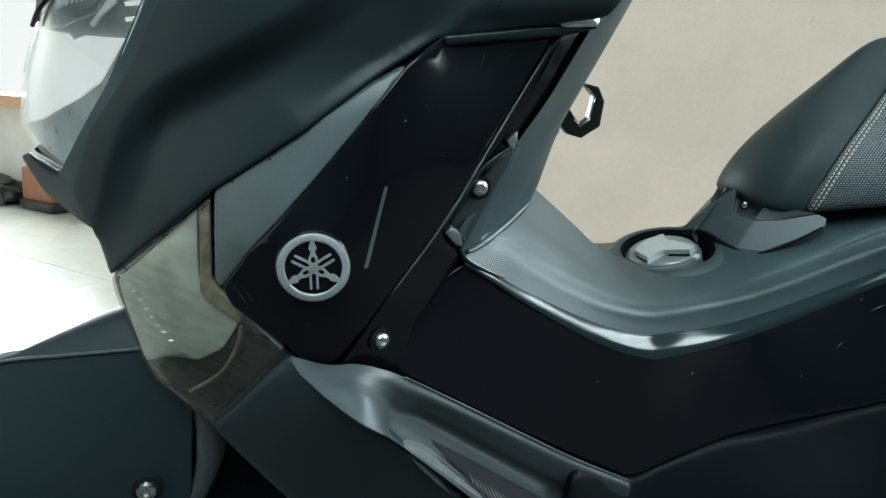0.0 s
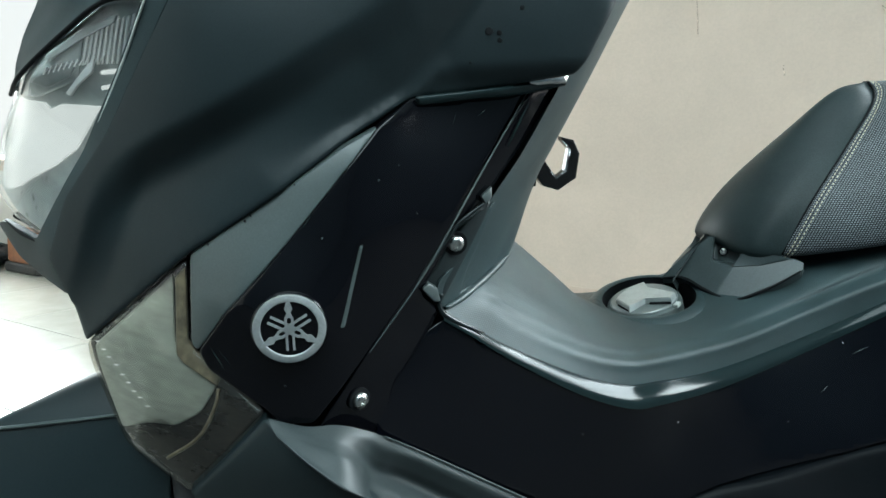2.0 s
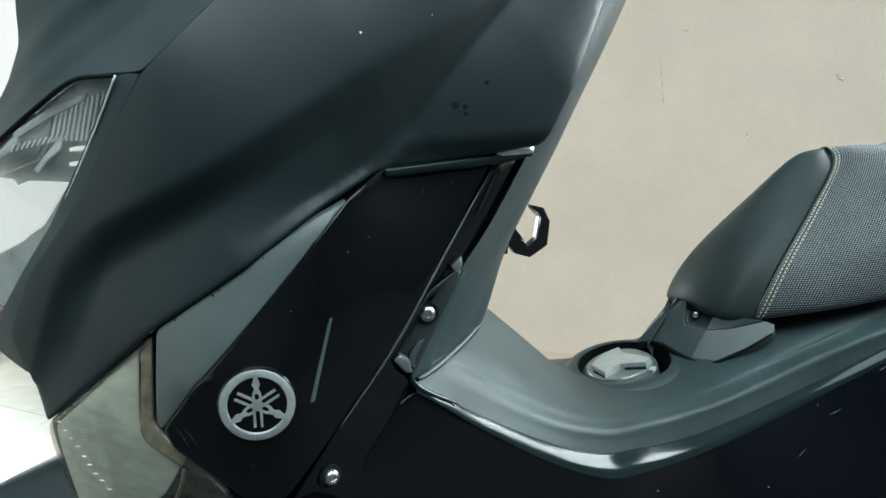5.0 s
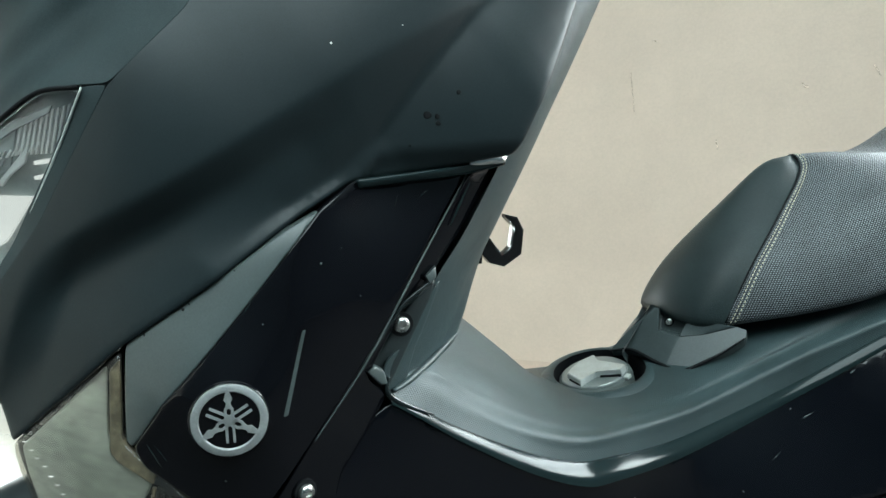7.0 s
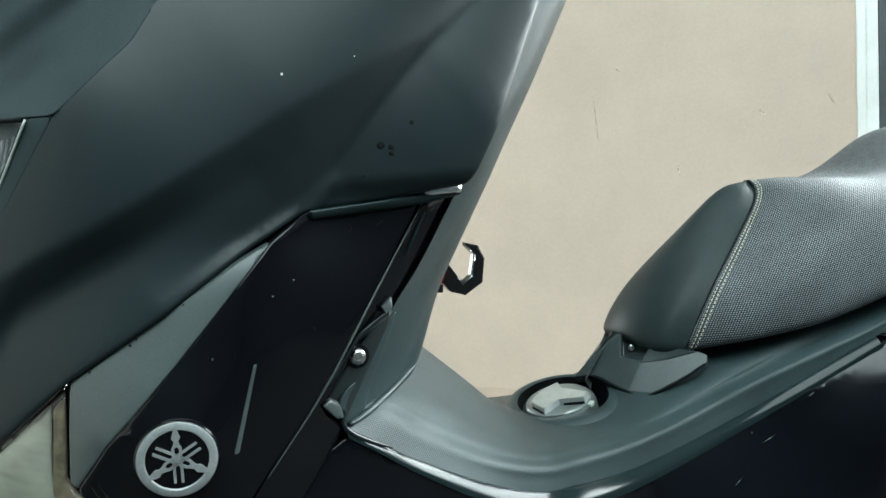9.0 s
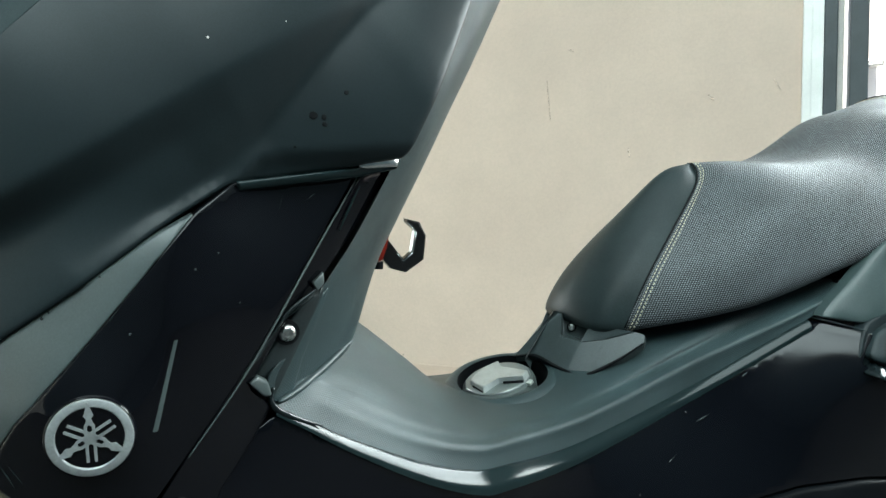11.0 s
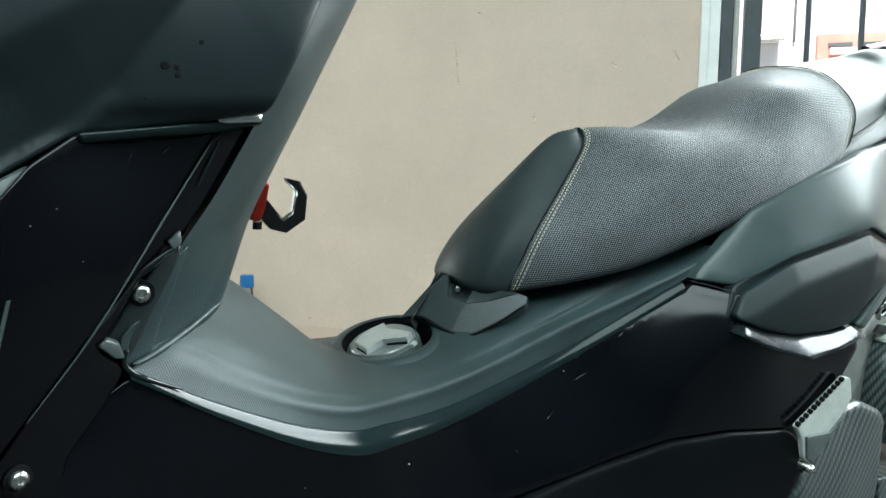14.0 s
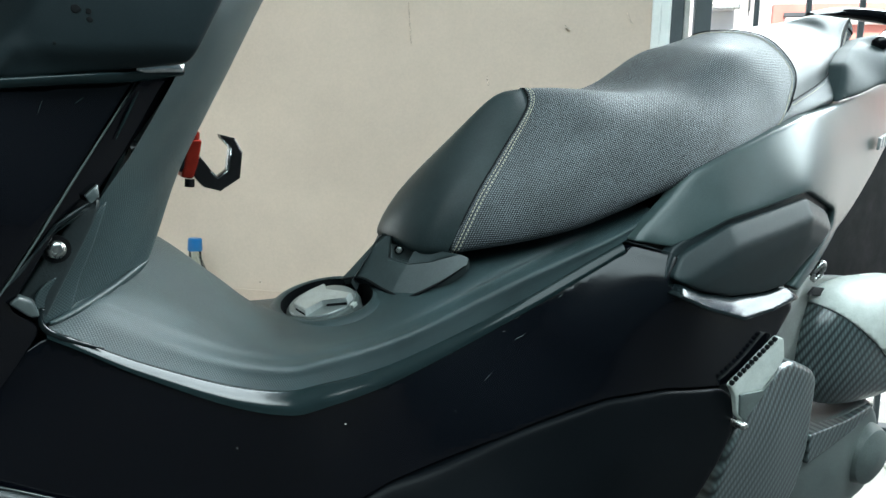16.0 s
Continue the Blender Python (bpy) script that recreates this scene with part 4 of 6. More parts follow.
lathe("ring", [(0.0215, -0.003), (0.0215, 0.0006), (0.0222, 0.0014), (0.0262, 0.0014), (0.0275, 0.0006), (0.0278, -0.003)], EM, SILVER, emblem, "", 64)
lathe("rim", [(0.0279, -0.003), (0.0284, 0.0004), (0.0290, -0.0006), (0.0290, -0.003)], EM, GLOSS, emblem, "black rim", 64)
lathe("disc", [(0.0217, -0.003), (0.0217, 0.0), (0, 0.0)], EM, GLOSS, emblem, "black ground", 48)


def fork(angle):
    """One fork: two tines, a bow and a pointed stem."""
    bm = bmesh.new()

    def bar(pts, h=0.0013):
        vs = [bm.verts.new((x, y, 0.0)) for x, y in pts]
        fc = bm.faces.new(vs)
        ex = bmesh.ops.extrude_face_region(bm, geom=[fc])
        bmesh.ops.translate(bm, vec=(0, 0, h), verts=[v for v in ex["geom"] if isinstance(v, bmesh.types.BMVert)])

    for s in (-1, 1):
        bar([(s * 0.0016, -0.0170), (s * 0.0034, -0.0170), (s * 0.0034, 0.004), (s * 0.0016, 0.004)])
        bar([(s * 0.0016, 0.004), (s * 0.0034, 0.004), (s * 0.0034, 0.0085), (s * 0.0022, 0.0108), (0, 0.0108), (0, 0.0095), (s * 0.0016, 0.0083)])
    bar([(-0.0022, 0.0108), (0.0022, 0.0108), (0.0015, 0.0135), (0.0030, 0.0160), (0, 0.0262), (-0.0030, 0.0160), (-0.0015, 0.0135)], 0.0017)
    bmesh.ops.transform(bm, matrix=EM @ Matrix.Rotation(radians(angle), 4, "Z") @ Matrix.Translation((0, 0, 0.0001)), verts=bm.verts)
    return part("fork", bm, SILVER, emblem)


for angle in (4, 124, 244):
    fork(angle)
lathe("hub", [(0.0022, 0.0), (0.0022, 0.0016), (0, 0.0016)], EM, SILVER, emblem, "", 20)

# turn signal
signal = new("turn_signal")
signal.parent = scooter
tagged(signal, "smoked turn signal with scratched lens")
SIG = [(-0.278, -0.146, 0.538), (-0.194, -0.205, 0.625), (-0.192, -0.215, 0.560), (-0.167, -0.232, 0.541), (-0.138, -0.256, 0.521), (-0.196, -0.210, 0.434), (-0.247, -0.172, 0.461), (-0.274, -0.148, 0.519)]
SIG_D = plate_spline(SIG + [(-0.215, -0.205, 0.545)])


def sig(points):
    return [(x, 0.0, z) for x, z in points]


signal_lens = panel("lens", SIG, SMOKE, signal, r=0.006, roll=0.006, rim=0.012, depth=SIG_D, lift=0.001, label="smoked grey lens")
signal_lens.visible_shadow = False
panel("housing", SIG, SMOKED, signal, r=0.006, roll=0.002, rim=0.03, depth=SIG_D, lift=-0.012, label="dark smoked lamp housing")
panel("reflector", sig([(-0.272, 0.536), (-0.205, 0.610), (-0.204, 0.560), (-0.199, 0.548), (-0.176, 0.540), (-0.174, 0.528), (-0.186, 0.505), (-0.206, 0.488), (-0.229, 0.483), (-0.251, 0.470), (-0.268, 0.517)]), RIBBED, signal, r=0.004, roll=0.002, rim=0.006, depth=SIG_D, lift=-0.008, label="dull silvery grey reflector")
panel("amber_edge", sig([(-0.203, 0.607), (-0.195, 0.616), (-0.194, 0.561), (-0.169, 0.542), (-0.173, 0.530), (-0.197, 0.543), (-0.203, 0.550)]), AMBER, signal, r=0.002, step=0.005, roll=0.002, rim=0.004, depth=SIG_D, lift=-0.005, label="smoky amber edge")
SEAM = np.array([(-0.172, 0.530), (-0.175, 0.514), (-0.188, 0.486), (-0.213, 0.459)])
tube("seam", np.stack([SEAM[:, 0], SIG_D(SEAM) + 0.004, SEAM[:, 1]], 1), 0.0015, AMBER, signal, "thin moulded seam", 30, 8)
rng = random.Random(4)
for k in range(9):
    s = k / 8
    cx, cz = -0.266 + 0.039 * s + rng.uniform(-0.0006, 0.0006), 0.546 - 0.043 * s + rng.uniform(-0.001, 0.001)
    panel("scratch", sig([(cx - 0.0022, cz - 0.0003), (cx, cz + 0.0004), (cx + 0.0024, cz + 0.0010), (cx, cz - 0.0003)]), CABINET, signal, r=0.0003, step=0.002, roll=0.0002, rim=0.001, depth=SIG_D, lift=0.0022, label="pale scratch")

# leg shield trim and inner face
TRIM_EDGE = [(0.001, -0.203, 0.58), (0.007, -0.2, 0.603), (0.036, -0.199, 0.665), (0.062, -0.196, 0.706), (0.095, -0.191, 0.767), (0.118, -0.192, 0.815), (0.143, -0.177, 0.871), (0.178, -0.166, 0.95)]
TRIM_SIDE = [(0.025, -0.18, 0.58), (0.033, -0.178, 0.606), (0.063, -0.172, 0.668), (0.085, -0.168, 0.705), (0.12, -0.165, 0.765), (0.143, -0.164, 0.812), (0.171, -0.158, 0.871), (0.205, -0.152, 0.95)]
TRIM_BEND = [(0.055, -0.15, 0.586), (0.067, -0.145, 0.612), (0.093, -0.137, 0.668), (0.113, -0.134, 0.705), (0.143, -0.132, 0.765), (0.165, -0.13, 0.812), (0.193, -0.127, 0.871), (0.227, -0.124, 0.95)]
TRIM_BACK = [(0.085, -0.12, 0.6), (0.094, -0.115, 0.622), (0.11, -0.105, 0.668), (0.125, -0.102, 0.705), (0.153, -0.1, 0.765), (0.175, -0.098, 0.812), (0.203, -0.095, 0.871), (0.237, -0.092, 0.95)]
TRIM_INNER = [(0.08, -0.09, 0.61), (0.086, -0.08, 0.63), (0.1, -0.075, 0.668), (0.114, -0.072, 0.705), (0.14, -0.07, 0.765), (0.162, -0.068, 0.812), (0.19, -0.065, 0.871), (0.224, -0.06, 0.95)]
TRIM_MIDDLE = [(0.066, 0.0, 0.612), (0.072, 0.0, 0.632), (0.086, 0.0, 0.668), (0.1, 0.0, 0.705), (0.126, 0.0, 0.765), (0.148, 0.0, 0.812), (0.176, 0.0, 0.871), (0.21, 0.0, 0.95)]
TRIM = [TRIM_EDGE, TRIM_SIDE, TRIM_BEND, TRIM_BACK, TRIM_INNER, TRIM_MIDDLE]
loft("leg_shield", TRIM + [flip(c) for c in TRIM[:-1]][::-1], TEXTURED, scooter, 60, 70, "finely textured dark grey leg shield")
panel("shield_foot", [(0.002, -0.205, 0.578), (-0.005, -0.207, 0.590), (-0.005, -0.207, 0.603), (0.002, -0.2065, 0.611), (0.012, -0.205, 0.616), (0.021, -0.2035, 0.632), (0.036, -0.2005, 0.662), (0.044, -0.1955, 0.668), (0.035, -0.190, 0.635), (0.026, -0.1865, 0.610), (0.019, -0.189, 0.582)], TEXTURED, scooter, r=0.004, step=0.005, roll=0.0015, rim=0.006, lam=1e-3, label="finely textured foot of the leg shield")
tube("shield_lip", [(0.004, -0.205, 0.581), (0.012, -0.199, 0.582), (0.026, -0.186, 0.585), (0.047, -0.163, 0.590), (0.068, -0.142, 0.598), (0.086, -0.121, 0.604)], [0.0018, 0.0028, 0.0032, 0.0030, 0.0026, 0.0015], TEXTURED, scooter, "rounded lip where the shield meets the tunnel", 40, 12)

# centre tunnel
LOW = [(0.002, -0.205, 0.578), (0.025, -0.202, 0.565), (0.068, -0.191, 0.539), (0.140, -0.176, 0.504), (0.195, -0.167, 0.486), (0.231, -0.161, 0.484), (0.327, -0.142, 0.488), (0.486, -0.125, 0.531), (0.626, -0.150, 0.607), (0.665, -0.160, 0.634)]
FOLD = [(0.012, -0.197, 0.584), (0.038, -0.190, 0.580), (0.079, -0.177, 0.553), (0.143, -0.162, 0.520), (0.198, -0.154, 0.503), (0.240, -0.148, 0.502), (0.343, -0.131, 0.512), (0.488, -0.116, 0.554), (0.628, -0.142, 0.616), (0.672, -0.152, 0.645)]
BROAD = [(0.022, -0.180, 0.590), (0.048, -0.172, 0.585), (0.092, -0.155, 0.559), (0.154, -0.141, 0.527), (0.207, -0.133, 0.509), (0.252, -0.127, 0.507), (0.347, -0.116, 0.518), (0.486, -0.103, 0.561), (0.622, -0.120, 0.621), (0.68, -0.125, 0.650)]
SHOULDER = [(0.052, -0.145, 0.592), (0.062, -0.135, 0.592), (0.105, -0.115, 0.570), (0.165, -0.105, 0.532), (0.218, -0.100, 0.509), (0.272, -0.097, 0.507), (0.350, -0.095, 0.523), (0.480, -0.09, 0.568), (0.640, -0.09, 0.640)]
MIDDLE = [(0.078, 0.0, 0.618), (0.095, 0.0, 0.612), (0.128, 0.0, 0.592), (0.178, 0.0, 0.553), (0.222, 0.0, 0.519), (0.262, 0.0, 0.509), (0.350, 0.0, 0.534), (0.470, 0.0, 0.577), (0.640, 0.0, 0.645)]
FAR_SHOULDER = [(x, -y, z - 0.015) for x, y, z in SHOULDER]
CAP = Vector((0.303, -0.013, 0.522))
CAP_M = Matrix.Translation(CAP) @ Euler((radians(4), radians(-14), 0)).to_matrix().to_4x4()
CAP_L = Matrix.Translation((0.2985, -0.010, 0.5186)) @ Euler((radians(2), radians(-18), 0)).to_matrix().to_4x4()


def in_recess(p):
    q = CAP_M.inverted() @ Vector(p)
    return math.hypot(q.x, q.y) < 0.0535 and abs(q.z) < 0.05


BULGE = (0.12, 0.2, 0.45, 0.85, 1.0, 1.0, 1.0, 1.0, 1.0, 1.0)
FOLD = [tuple(m + (f + d - m) * k for m, f, d in zip([(p + q) / 2 for p, q in zip(lo, br)], fo, (-0.003, -0.006, 0.002))) for lo, fo, br, k in zip(LOW, FOLD, BROAD, BULGE)]


def between(a, b, s):
    """A line a share of the way from one line to another."""
    return [tuple(p + (q - p) * s for p, q in zip(u, v)) for u, v in zip(a, b)]


tunnel = loft("tunnel", [LOW, between(LOW, FOLD, 0.5), FOLD, between(FOLD, BROAD, 0.5), BROAD, SHOULDER, MIDDLE, FAR_SHOULDER] + [[(x, y, z - 0.03) for x, y, z in flip(c)] for c in (BROAD, FOLD, LOW)], TEXTURED, scooter, 130, 150, "grainy dark grey plastic centre tunnel", cut=in_recess)
turn = CAP_M.inverted()
for v in tunnel.data.vertices:
    q = turn @ v.co
    r = math.hypot(q.x, q.y)
    if abs(q.z) < 0.05 and 0.0490 < r < 0.0560:
        v.co = CAP_M @ Vector((q.x * 0.0536 / r, q.y * 0.0536 / r, q.z))
recess = new("filler_recess")
recess.parent = scooter
lathe("recess_rim", [(0.0760, -0.012), (0.0660, -0.0020), (0.0600, 0.0006), (0.0560, 0.0014), (0.0535, 0.0004)], CAP_M, TEXTURED, recess, "grey rounded rim", 64, False)
lathe("recess_wall", [(0.0536, 0.0003), (0.0525, -0.024), (0.050, -0.030), (0.0, -0.030)], CAP_M, DARK, recess, "black round filler recess", 64)
cap = new("fuel_cap")
cap.parent = scooter
tagged(cap, "satin grey fuel cap with a raised grip")
lathe("skirt", [(0.0440, -0.028), (0.0440, -0.008), (0.0425, -0.003), (0.0395, -0.0012), (0.0, -0.0012)], CAP_L, CASING, cap, "dark cap skirt", 56)
lathe("top", [(0.0392, -0.0015), (0.0388, 0.0002), (0.0375, 0.0012), (0.0, 0.0020)], CAP_L, CAP_DISC, cap, "satin grey top", 56)
bm = bmesh.new()
grip = [(-0.031, 0.0066), (-0.029, -0.022), (-0.0055, -0.0152), (0.0168, -0.0336), (0.0275, -0.0255), (0.0159, 0.0), (0.010, 0.007), (0.016, 0.0244), (-0.0047, 0.0235), (-0.0217, 0.0148)]
top = [bm.verts.new((x, y, 0.0088)) for x, y in grip]
bot = [bm.verts.new((x * 1.03, y * 1.03, 0.0008)) for x, y in grip]
bm.faces.new(top)
for i in range(len(grip)):
    j = (i + 1) % len(grip)
    bm.faces.new((top[i], top[j], bot[j], bot[i]))
bmesh.ops.bevel(bm, geom=[e for e in bm.edges if all(v in top for v in e.verts)], offset=0.0009, segments=2, affect="EDGES")
bmesh.ops.transform(bm, matrix=CAP_L, verts=bm.verts)
part("grip", bm, CAPGREY, cap, "bright raised grip")
# Black bars paint the shade along the grip's front edges.
for x, y, an, ln in ((-0.0295, -0.009, 96, 0.011), (0.007, -0.0265, -39, 0.012)):
    bm = box_bm((-ln, -0.0018, 0.0008), (ln, 0.0018, 0.0034), 0.0004, 1)
    bmesh.ops.transform(bm, matrix=CAP_L @ Matrix.Translation((x, y, 0)) @ Matrix.Rotation(radians(an), 4, "Z"), verts=bm.verts)
    part("slot", bm, DARK, cap, "black bar for the shade under the grip")
bm = box_bm((-0.0045, -0.003, -0.004), (0.0045, 0.003, 0.0002), 0.0006, 1)
bmesh.ops.transform(bm, matrix=CAP_L @ Matrix.Rotation(radians(-58), 4, "Z") @ Matrix.Translation((0.0425, 0, 0)) @ Matrix.Rotation(radians(90), 4, "Z"), verts=bm.verts)
part("catch", bm, ALLOY, cap, "pale catch on the rim")

# cover under the seat's nose
HINGE = {"top": (0.375, 0.0, 0.592), "toe": (0.333, 0.012, 0.539), "a": (0.348, -0.010, 0.545), "b": (0.360, -0.034, 0.5390), "c": (0.3665, -0.050, 0.5360), "d": (0.374, -0.063, 0.5335), "e": (0.380, -0.068, 0.5350),
         "f": (0.387, -0.073, 0.539), "g": (0.416, -0.084, 0.557), "h": (0.440, -0.091, 0.575), "i": (0.444, -0.088, 0.582), "j": (0.433, -0.084, 0.586), "p": (0.381, -0.010, 0.593), "q": (0.375, -0.021, 0.568), "r": (0.387, -0.045, 0.567), "s": (0.397, -0.047, 0.587), "t": (0.411, -0.061, 0.573)}
hinge = new("hinge_cover")
hinge.parent = scooter
tagged(hinge, "black plastic hinge cover under the seat nose")
bm = bmesh.new()
for sign in (1, -1):
    at = {k: bm.verts.new((x, y * sign, z)) for k, (x, y, z) in HINGE.items()}
    well = {k: bm.verts.new((at[k].co.x + 0.010, at[k].co.y + 0.010 * sign, at[k].co.z - 0.001)) for k in "pqrs"}
    for names in (("top", "toe", "a", "q", "p"), ("a", "b", "c", "r", "q"), ("c", "d", "e", "t", "r"), ("t", "e", "f", "g", "h", "i", "j"), ("r", "t", "j", "s")):
        bm.faces.new([at[k] for k in names])
    for k, n in zip("pqr", "qrs"):
        bm.faces.new((at[k], at[n], well[n], well[k]))
    bm.faces.new([well[k] for k in "pqrs"])
    edge = ["toe", "a", "b", "c", "d", "e", "f", "g", "h", "i"]
    low = {k: bm.verts.new(at[k].co + Vector((0.006, 0.004 * sign, -0.010))) for k in edge}
    for k, n in zip(edge, edge[1:]):
        bm.faces.new((at[k], at[n], low[n], low[k]))
bmesh.ops.remove_doubles(bm, verts=bm.verts, dist=1e-5)
bmesh.ops.bevel(bm, geom=[e for e in bm.edges if len(e.link_faces) == 2], offset=0.0012, segments=2, affect="EDGES")
part("shell", bm, HINGE_SATIN, hinge, smooth=True)
screw(0.390, -0.0195, 0.578, 0.0038, hinge, -35)
# Shadow line below the cover, put in as a dark bead.
tube("seam_shadow", [(x - 0.0022, y - 0.0015, z - 0.0014) for x, y, z in (HINGE[k] for k in ("toe", "a", "b", "c", "d", "e", "f", "g", "h"))], [0.0012, 0.0022, 0.0022, 0.0020, 0.0016, 0.0008], DARK, hinge, "dark bead standing for the seam shadow under the cover", 40, 8)

# seat
seat = new("seat")
seat.parent = scooter
tagged(seat, "stepped dual seat in woven fabric with a black vinyl nose")
STITCH = [(0.426, -0.074, 0.588), (0.457, -0.070, 0.649), (0.505, -0.052, 0.706), (0.560, -0.022, 0.760), (0.566, 0.0, 0.782)]
NOSE = [(0.386, 0.0, 0.588), (0.402, 0.0, 0.628), (0.460, 0.0, 0.702), (0.520, 0.0, 0.766), (0.566, 0.0, 0.782)]
SIDE = [(0.396, -0.052, 0.587), (0.421, -0.050, 0.637), (0.476, -0.036, 0.703), (0.534, -0.017, 0.763), (0.566, -0.001, 0.782)]
UNDER = [(0.440, -0.062, 0.579), (0.414, -0.042, 0.577), (0.408, 0.0, 0.577)]
N_ROWS = [[u] + c for u, c in zip(UNDER, (STITCH, SIDE, NOSE))]
loft("nose", N_ROWS + [flip(N_ROWS[1]), flip(N_ROWS[0])], VINYL, seat, 50, 50, "smooth black vinyl nose")
S_B = [(0.500, -0.104, 0.604), (0.520, -0.103, 0.655), (0.553, -0.080, 0.715), (0.590, -0.040, 0.770), (0.598, 0.0, 0.785)]
S_C = [(0.580, -0.133, 0.628), (0.595, -0.131, 0.675), (0.615, -0.108, 0.735), (0.640, -0.055, 0.780), (0.645, 0.0, 0.788)]
S_D = [(0.690, -0.160, 0.677), (0.698, -0.157, 0.712), (0.708, -0.132, 0.757), (0.715, -0.070, 0.788), (0.715, 0.0, 0.790)]
S_E = [(0.775, -0.166, 0.716), (0.780, -0.162, 0.742), (0.785, -0.138, 0.778), (0.775, -0.08, 0.806), (0.770, 0.0, 0.806)]
S_F = [(0.845, -0.164, 0.744), (0.860, -0.156, 0.772), (0.865, -0.132, 0.808), (0.850, -0.085, 0.852), (0.845, 0.0, 0.855)]
S_G = [(0.862, -0.162, 0.751), (0.888, -0.152, 0.786), (0.908, -0.126, 0.828), (0.897, -0.082, 0.868), (0.885, 0.0, 0.876)]
S_P = [(0.883, -0.160, 0.762), (0.922, -0.149, 0.797), (0.962, -0.118, 0.845), (0.950, -0.070, 0.888), (0.932, 0.0, 0.897)]


def tuck(half):
    x, y, z = half[0]
    return [(x + 0.01, y * 0.72, z - 0.006)] + list(half)


loft("cover", [both(tuck(s)) for s in (STITCH, S_B, S_C, S_D, S_E, S_F, S_G, S_P)], WEAVE, seat, 90, 110, "black and grey woven fabric cover")
S_Q = [(0.987, -0.148, 0.794), (1.039, -0.116, 0.833), (1.081, -0.087, 0.877), (1.122, -0.020, 0.924), (1.075, 0.0, 0.926)]
S_R = [(1.069, -0.127, 0.814), (1.132, -0.078, 0.873), (1.178, -0.043, 0.911), (1.175, -0.015, 0.944), (1.165, 0.0, 0.950)]
S_S = [(1.231, -0.036, 0.878), (1.251, -0.015, 0.937), (1.250, -0.015, 0.949), (1.252, -0.015, 0.956), (1.25, 0.0, 0.956)]
S_T = [(1.230, -0.030, 0.900), (1.265, -0.020, 0.930), (1.272, -0.015, 0.940), (1.280, -0.008, 0.945), (1.282, 0.0, 0.945)]
loft("pillion_top", [both(s[1:]) for s in (S_P, S_Q, S_R, S_S, S_T)], VINYL, seat, 70, 40, "smooth black vinyl pillion pad")
for sign in (1, -1):
    loft("pillion_side", [[(x, y * sign, z) for x, y, z in tuck(s)[:3]] for s in (S_P, S_Q, S_R, S_S, S_T)], WEAVE, seat, 24, 40, "woven fabric pillion side")
tube("piping", both([(x - 0.0005, y - 0.0006, z + 0.0002) for x, y, z in STITCH]), 0.0011, DARK, seat, "dark piping", 70, 8)
tube("piping", both([(x, y - 0.0006, z + 0.0012) for x, y, z in S_P]), 0.0009, DARK, seat, "dark piping", 70, 8)
tube("piping", [(x, y - 0.0006, z + 0.001) for x, y, z in (S_P[1], S_Q[1], S_R[1], S_S[1], S_T[1])], 0.0011, DARK, seat, "dark piping", 50, 8)


COVER = [both(tuck(s)) for s in (STITCH, S_B, S_C, S_D, S_E, S_F, S_G, S_P)]


def cover_line(share):
    """A line across the seat cover, at a share of its length from nose to pillion."""
    rows = np.array([catmull(c, 81) for c in COVER])
    return np.array([catmull(rows[:, k], 400)[int(share * 399)] for k in range(81)])


def stitches(line, pitch=0.0050):
    """A row of short thread stitches along a seam of the cover."""
    total = np.linalg.norm(np.diff(line, axis=0), axis=1).sum()
    p = catmull(line, int(total / pitch) * 6)
    verts, faces = [], []
    for k in range(0, len(p) - 5, 6):
        a, b = p[k], p[k + 4]
        d = (b - a) / (np.linalg.norm(b - a) + 1e-9)
        o = np.array((-0.25, a[1] * 8, 0.55))
        o -= d * (o @ d)
        o /= np.linalg.norm(o) + 1e-9
        s = np.cross(d, o)
        base = len(verts)
        for q, w in ((a, 0.0003), (a + (b - a) * 0.3, 0.00065), (a + (b - a) * 0.7, 0.00065), (b, 0.0003)):
            verts += [q + s * w, q + o * (w + 0.0004), q - s * w]
        for j in range(3):
            for i in range(2):
                v = base + 3 * j + i
                faces.append((v, v + 1, v + 4, v + 3))
    return mesh_object("stitching", verts, faces, THREAD, seat, None, True, "row of cream thread stitches")


for share in (0.014, 0.024, 0.984):
    stitches(cover_line(share))
stitches(np.array([(x, y - 0.003, z - 0.004) for x, y, z in (S_P[1], S_Q[1], S_R[1], S_S[1])]))

# gloss body side
BODY_LOW = [(-0.055, -0.238, 0.470), (-0.008, -0.223, 0.450), (0.123, -0.190, 0.375), (0.185, -0.180, 0.338), (0.200, -0.178, 0.333), (0.215, -0.177, 0.333), (0.313, -0.174, 0.370), (0.457, -0.181, 0.399), (0.590, -0.200, 0.430), (0.673, -0.213, 0.435), (0.769, -0.225, 0.429)]
GROW = (0.35, 0.4, 0.55, 0.85, 1.0, 1.0, 0.8, 0.65, 0.6)


def edge_line(dy, dz):
    """A line of the rolled edge, thin at its front end and broadest at the bend."""
    return [(x, y - dy * g, z - dz * g) for (x, y, z), g in zip(LOW, GROW)]


BODY_TOP = edge_line(-0.001, -0.0004)
EDGE_0, EDGE_A, EDGE_M, EDGE_B = edge_line(0.0035, 0.0012), edge_line(0.0095, 0.0062), edge_line(0.0135, 0.0118), edge_line(0.0150, 0.0180)
for sign in (1, -1):
    loft("body_edge", [[(x, y * sign, z - (0.032 if sign < 0 else 0)) for x, y, z in c] for c in (BODY_TOP, EDGE_0, EDGE_A, EDGE_M, EDGE_B)], EDGE, scooter, 90, 24, "rolled gloss edge of the body side")
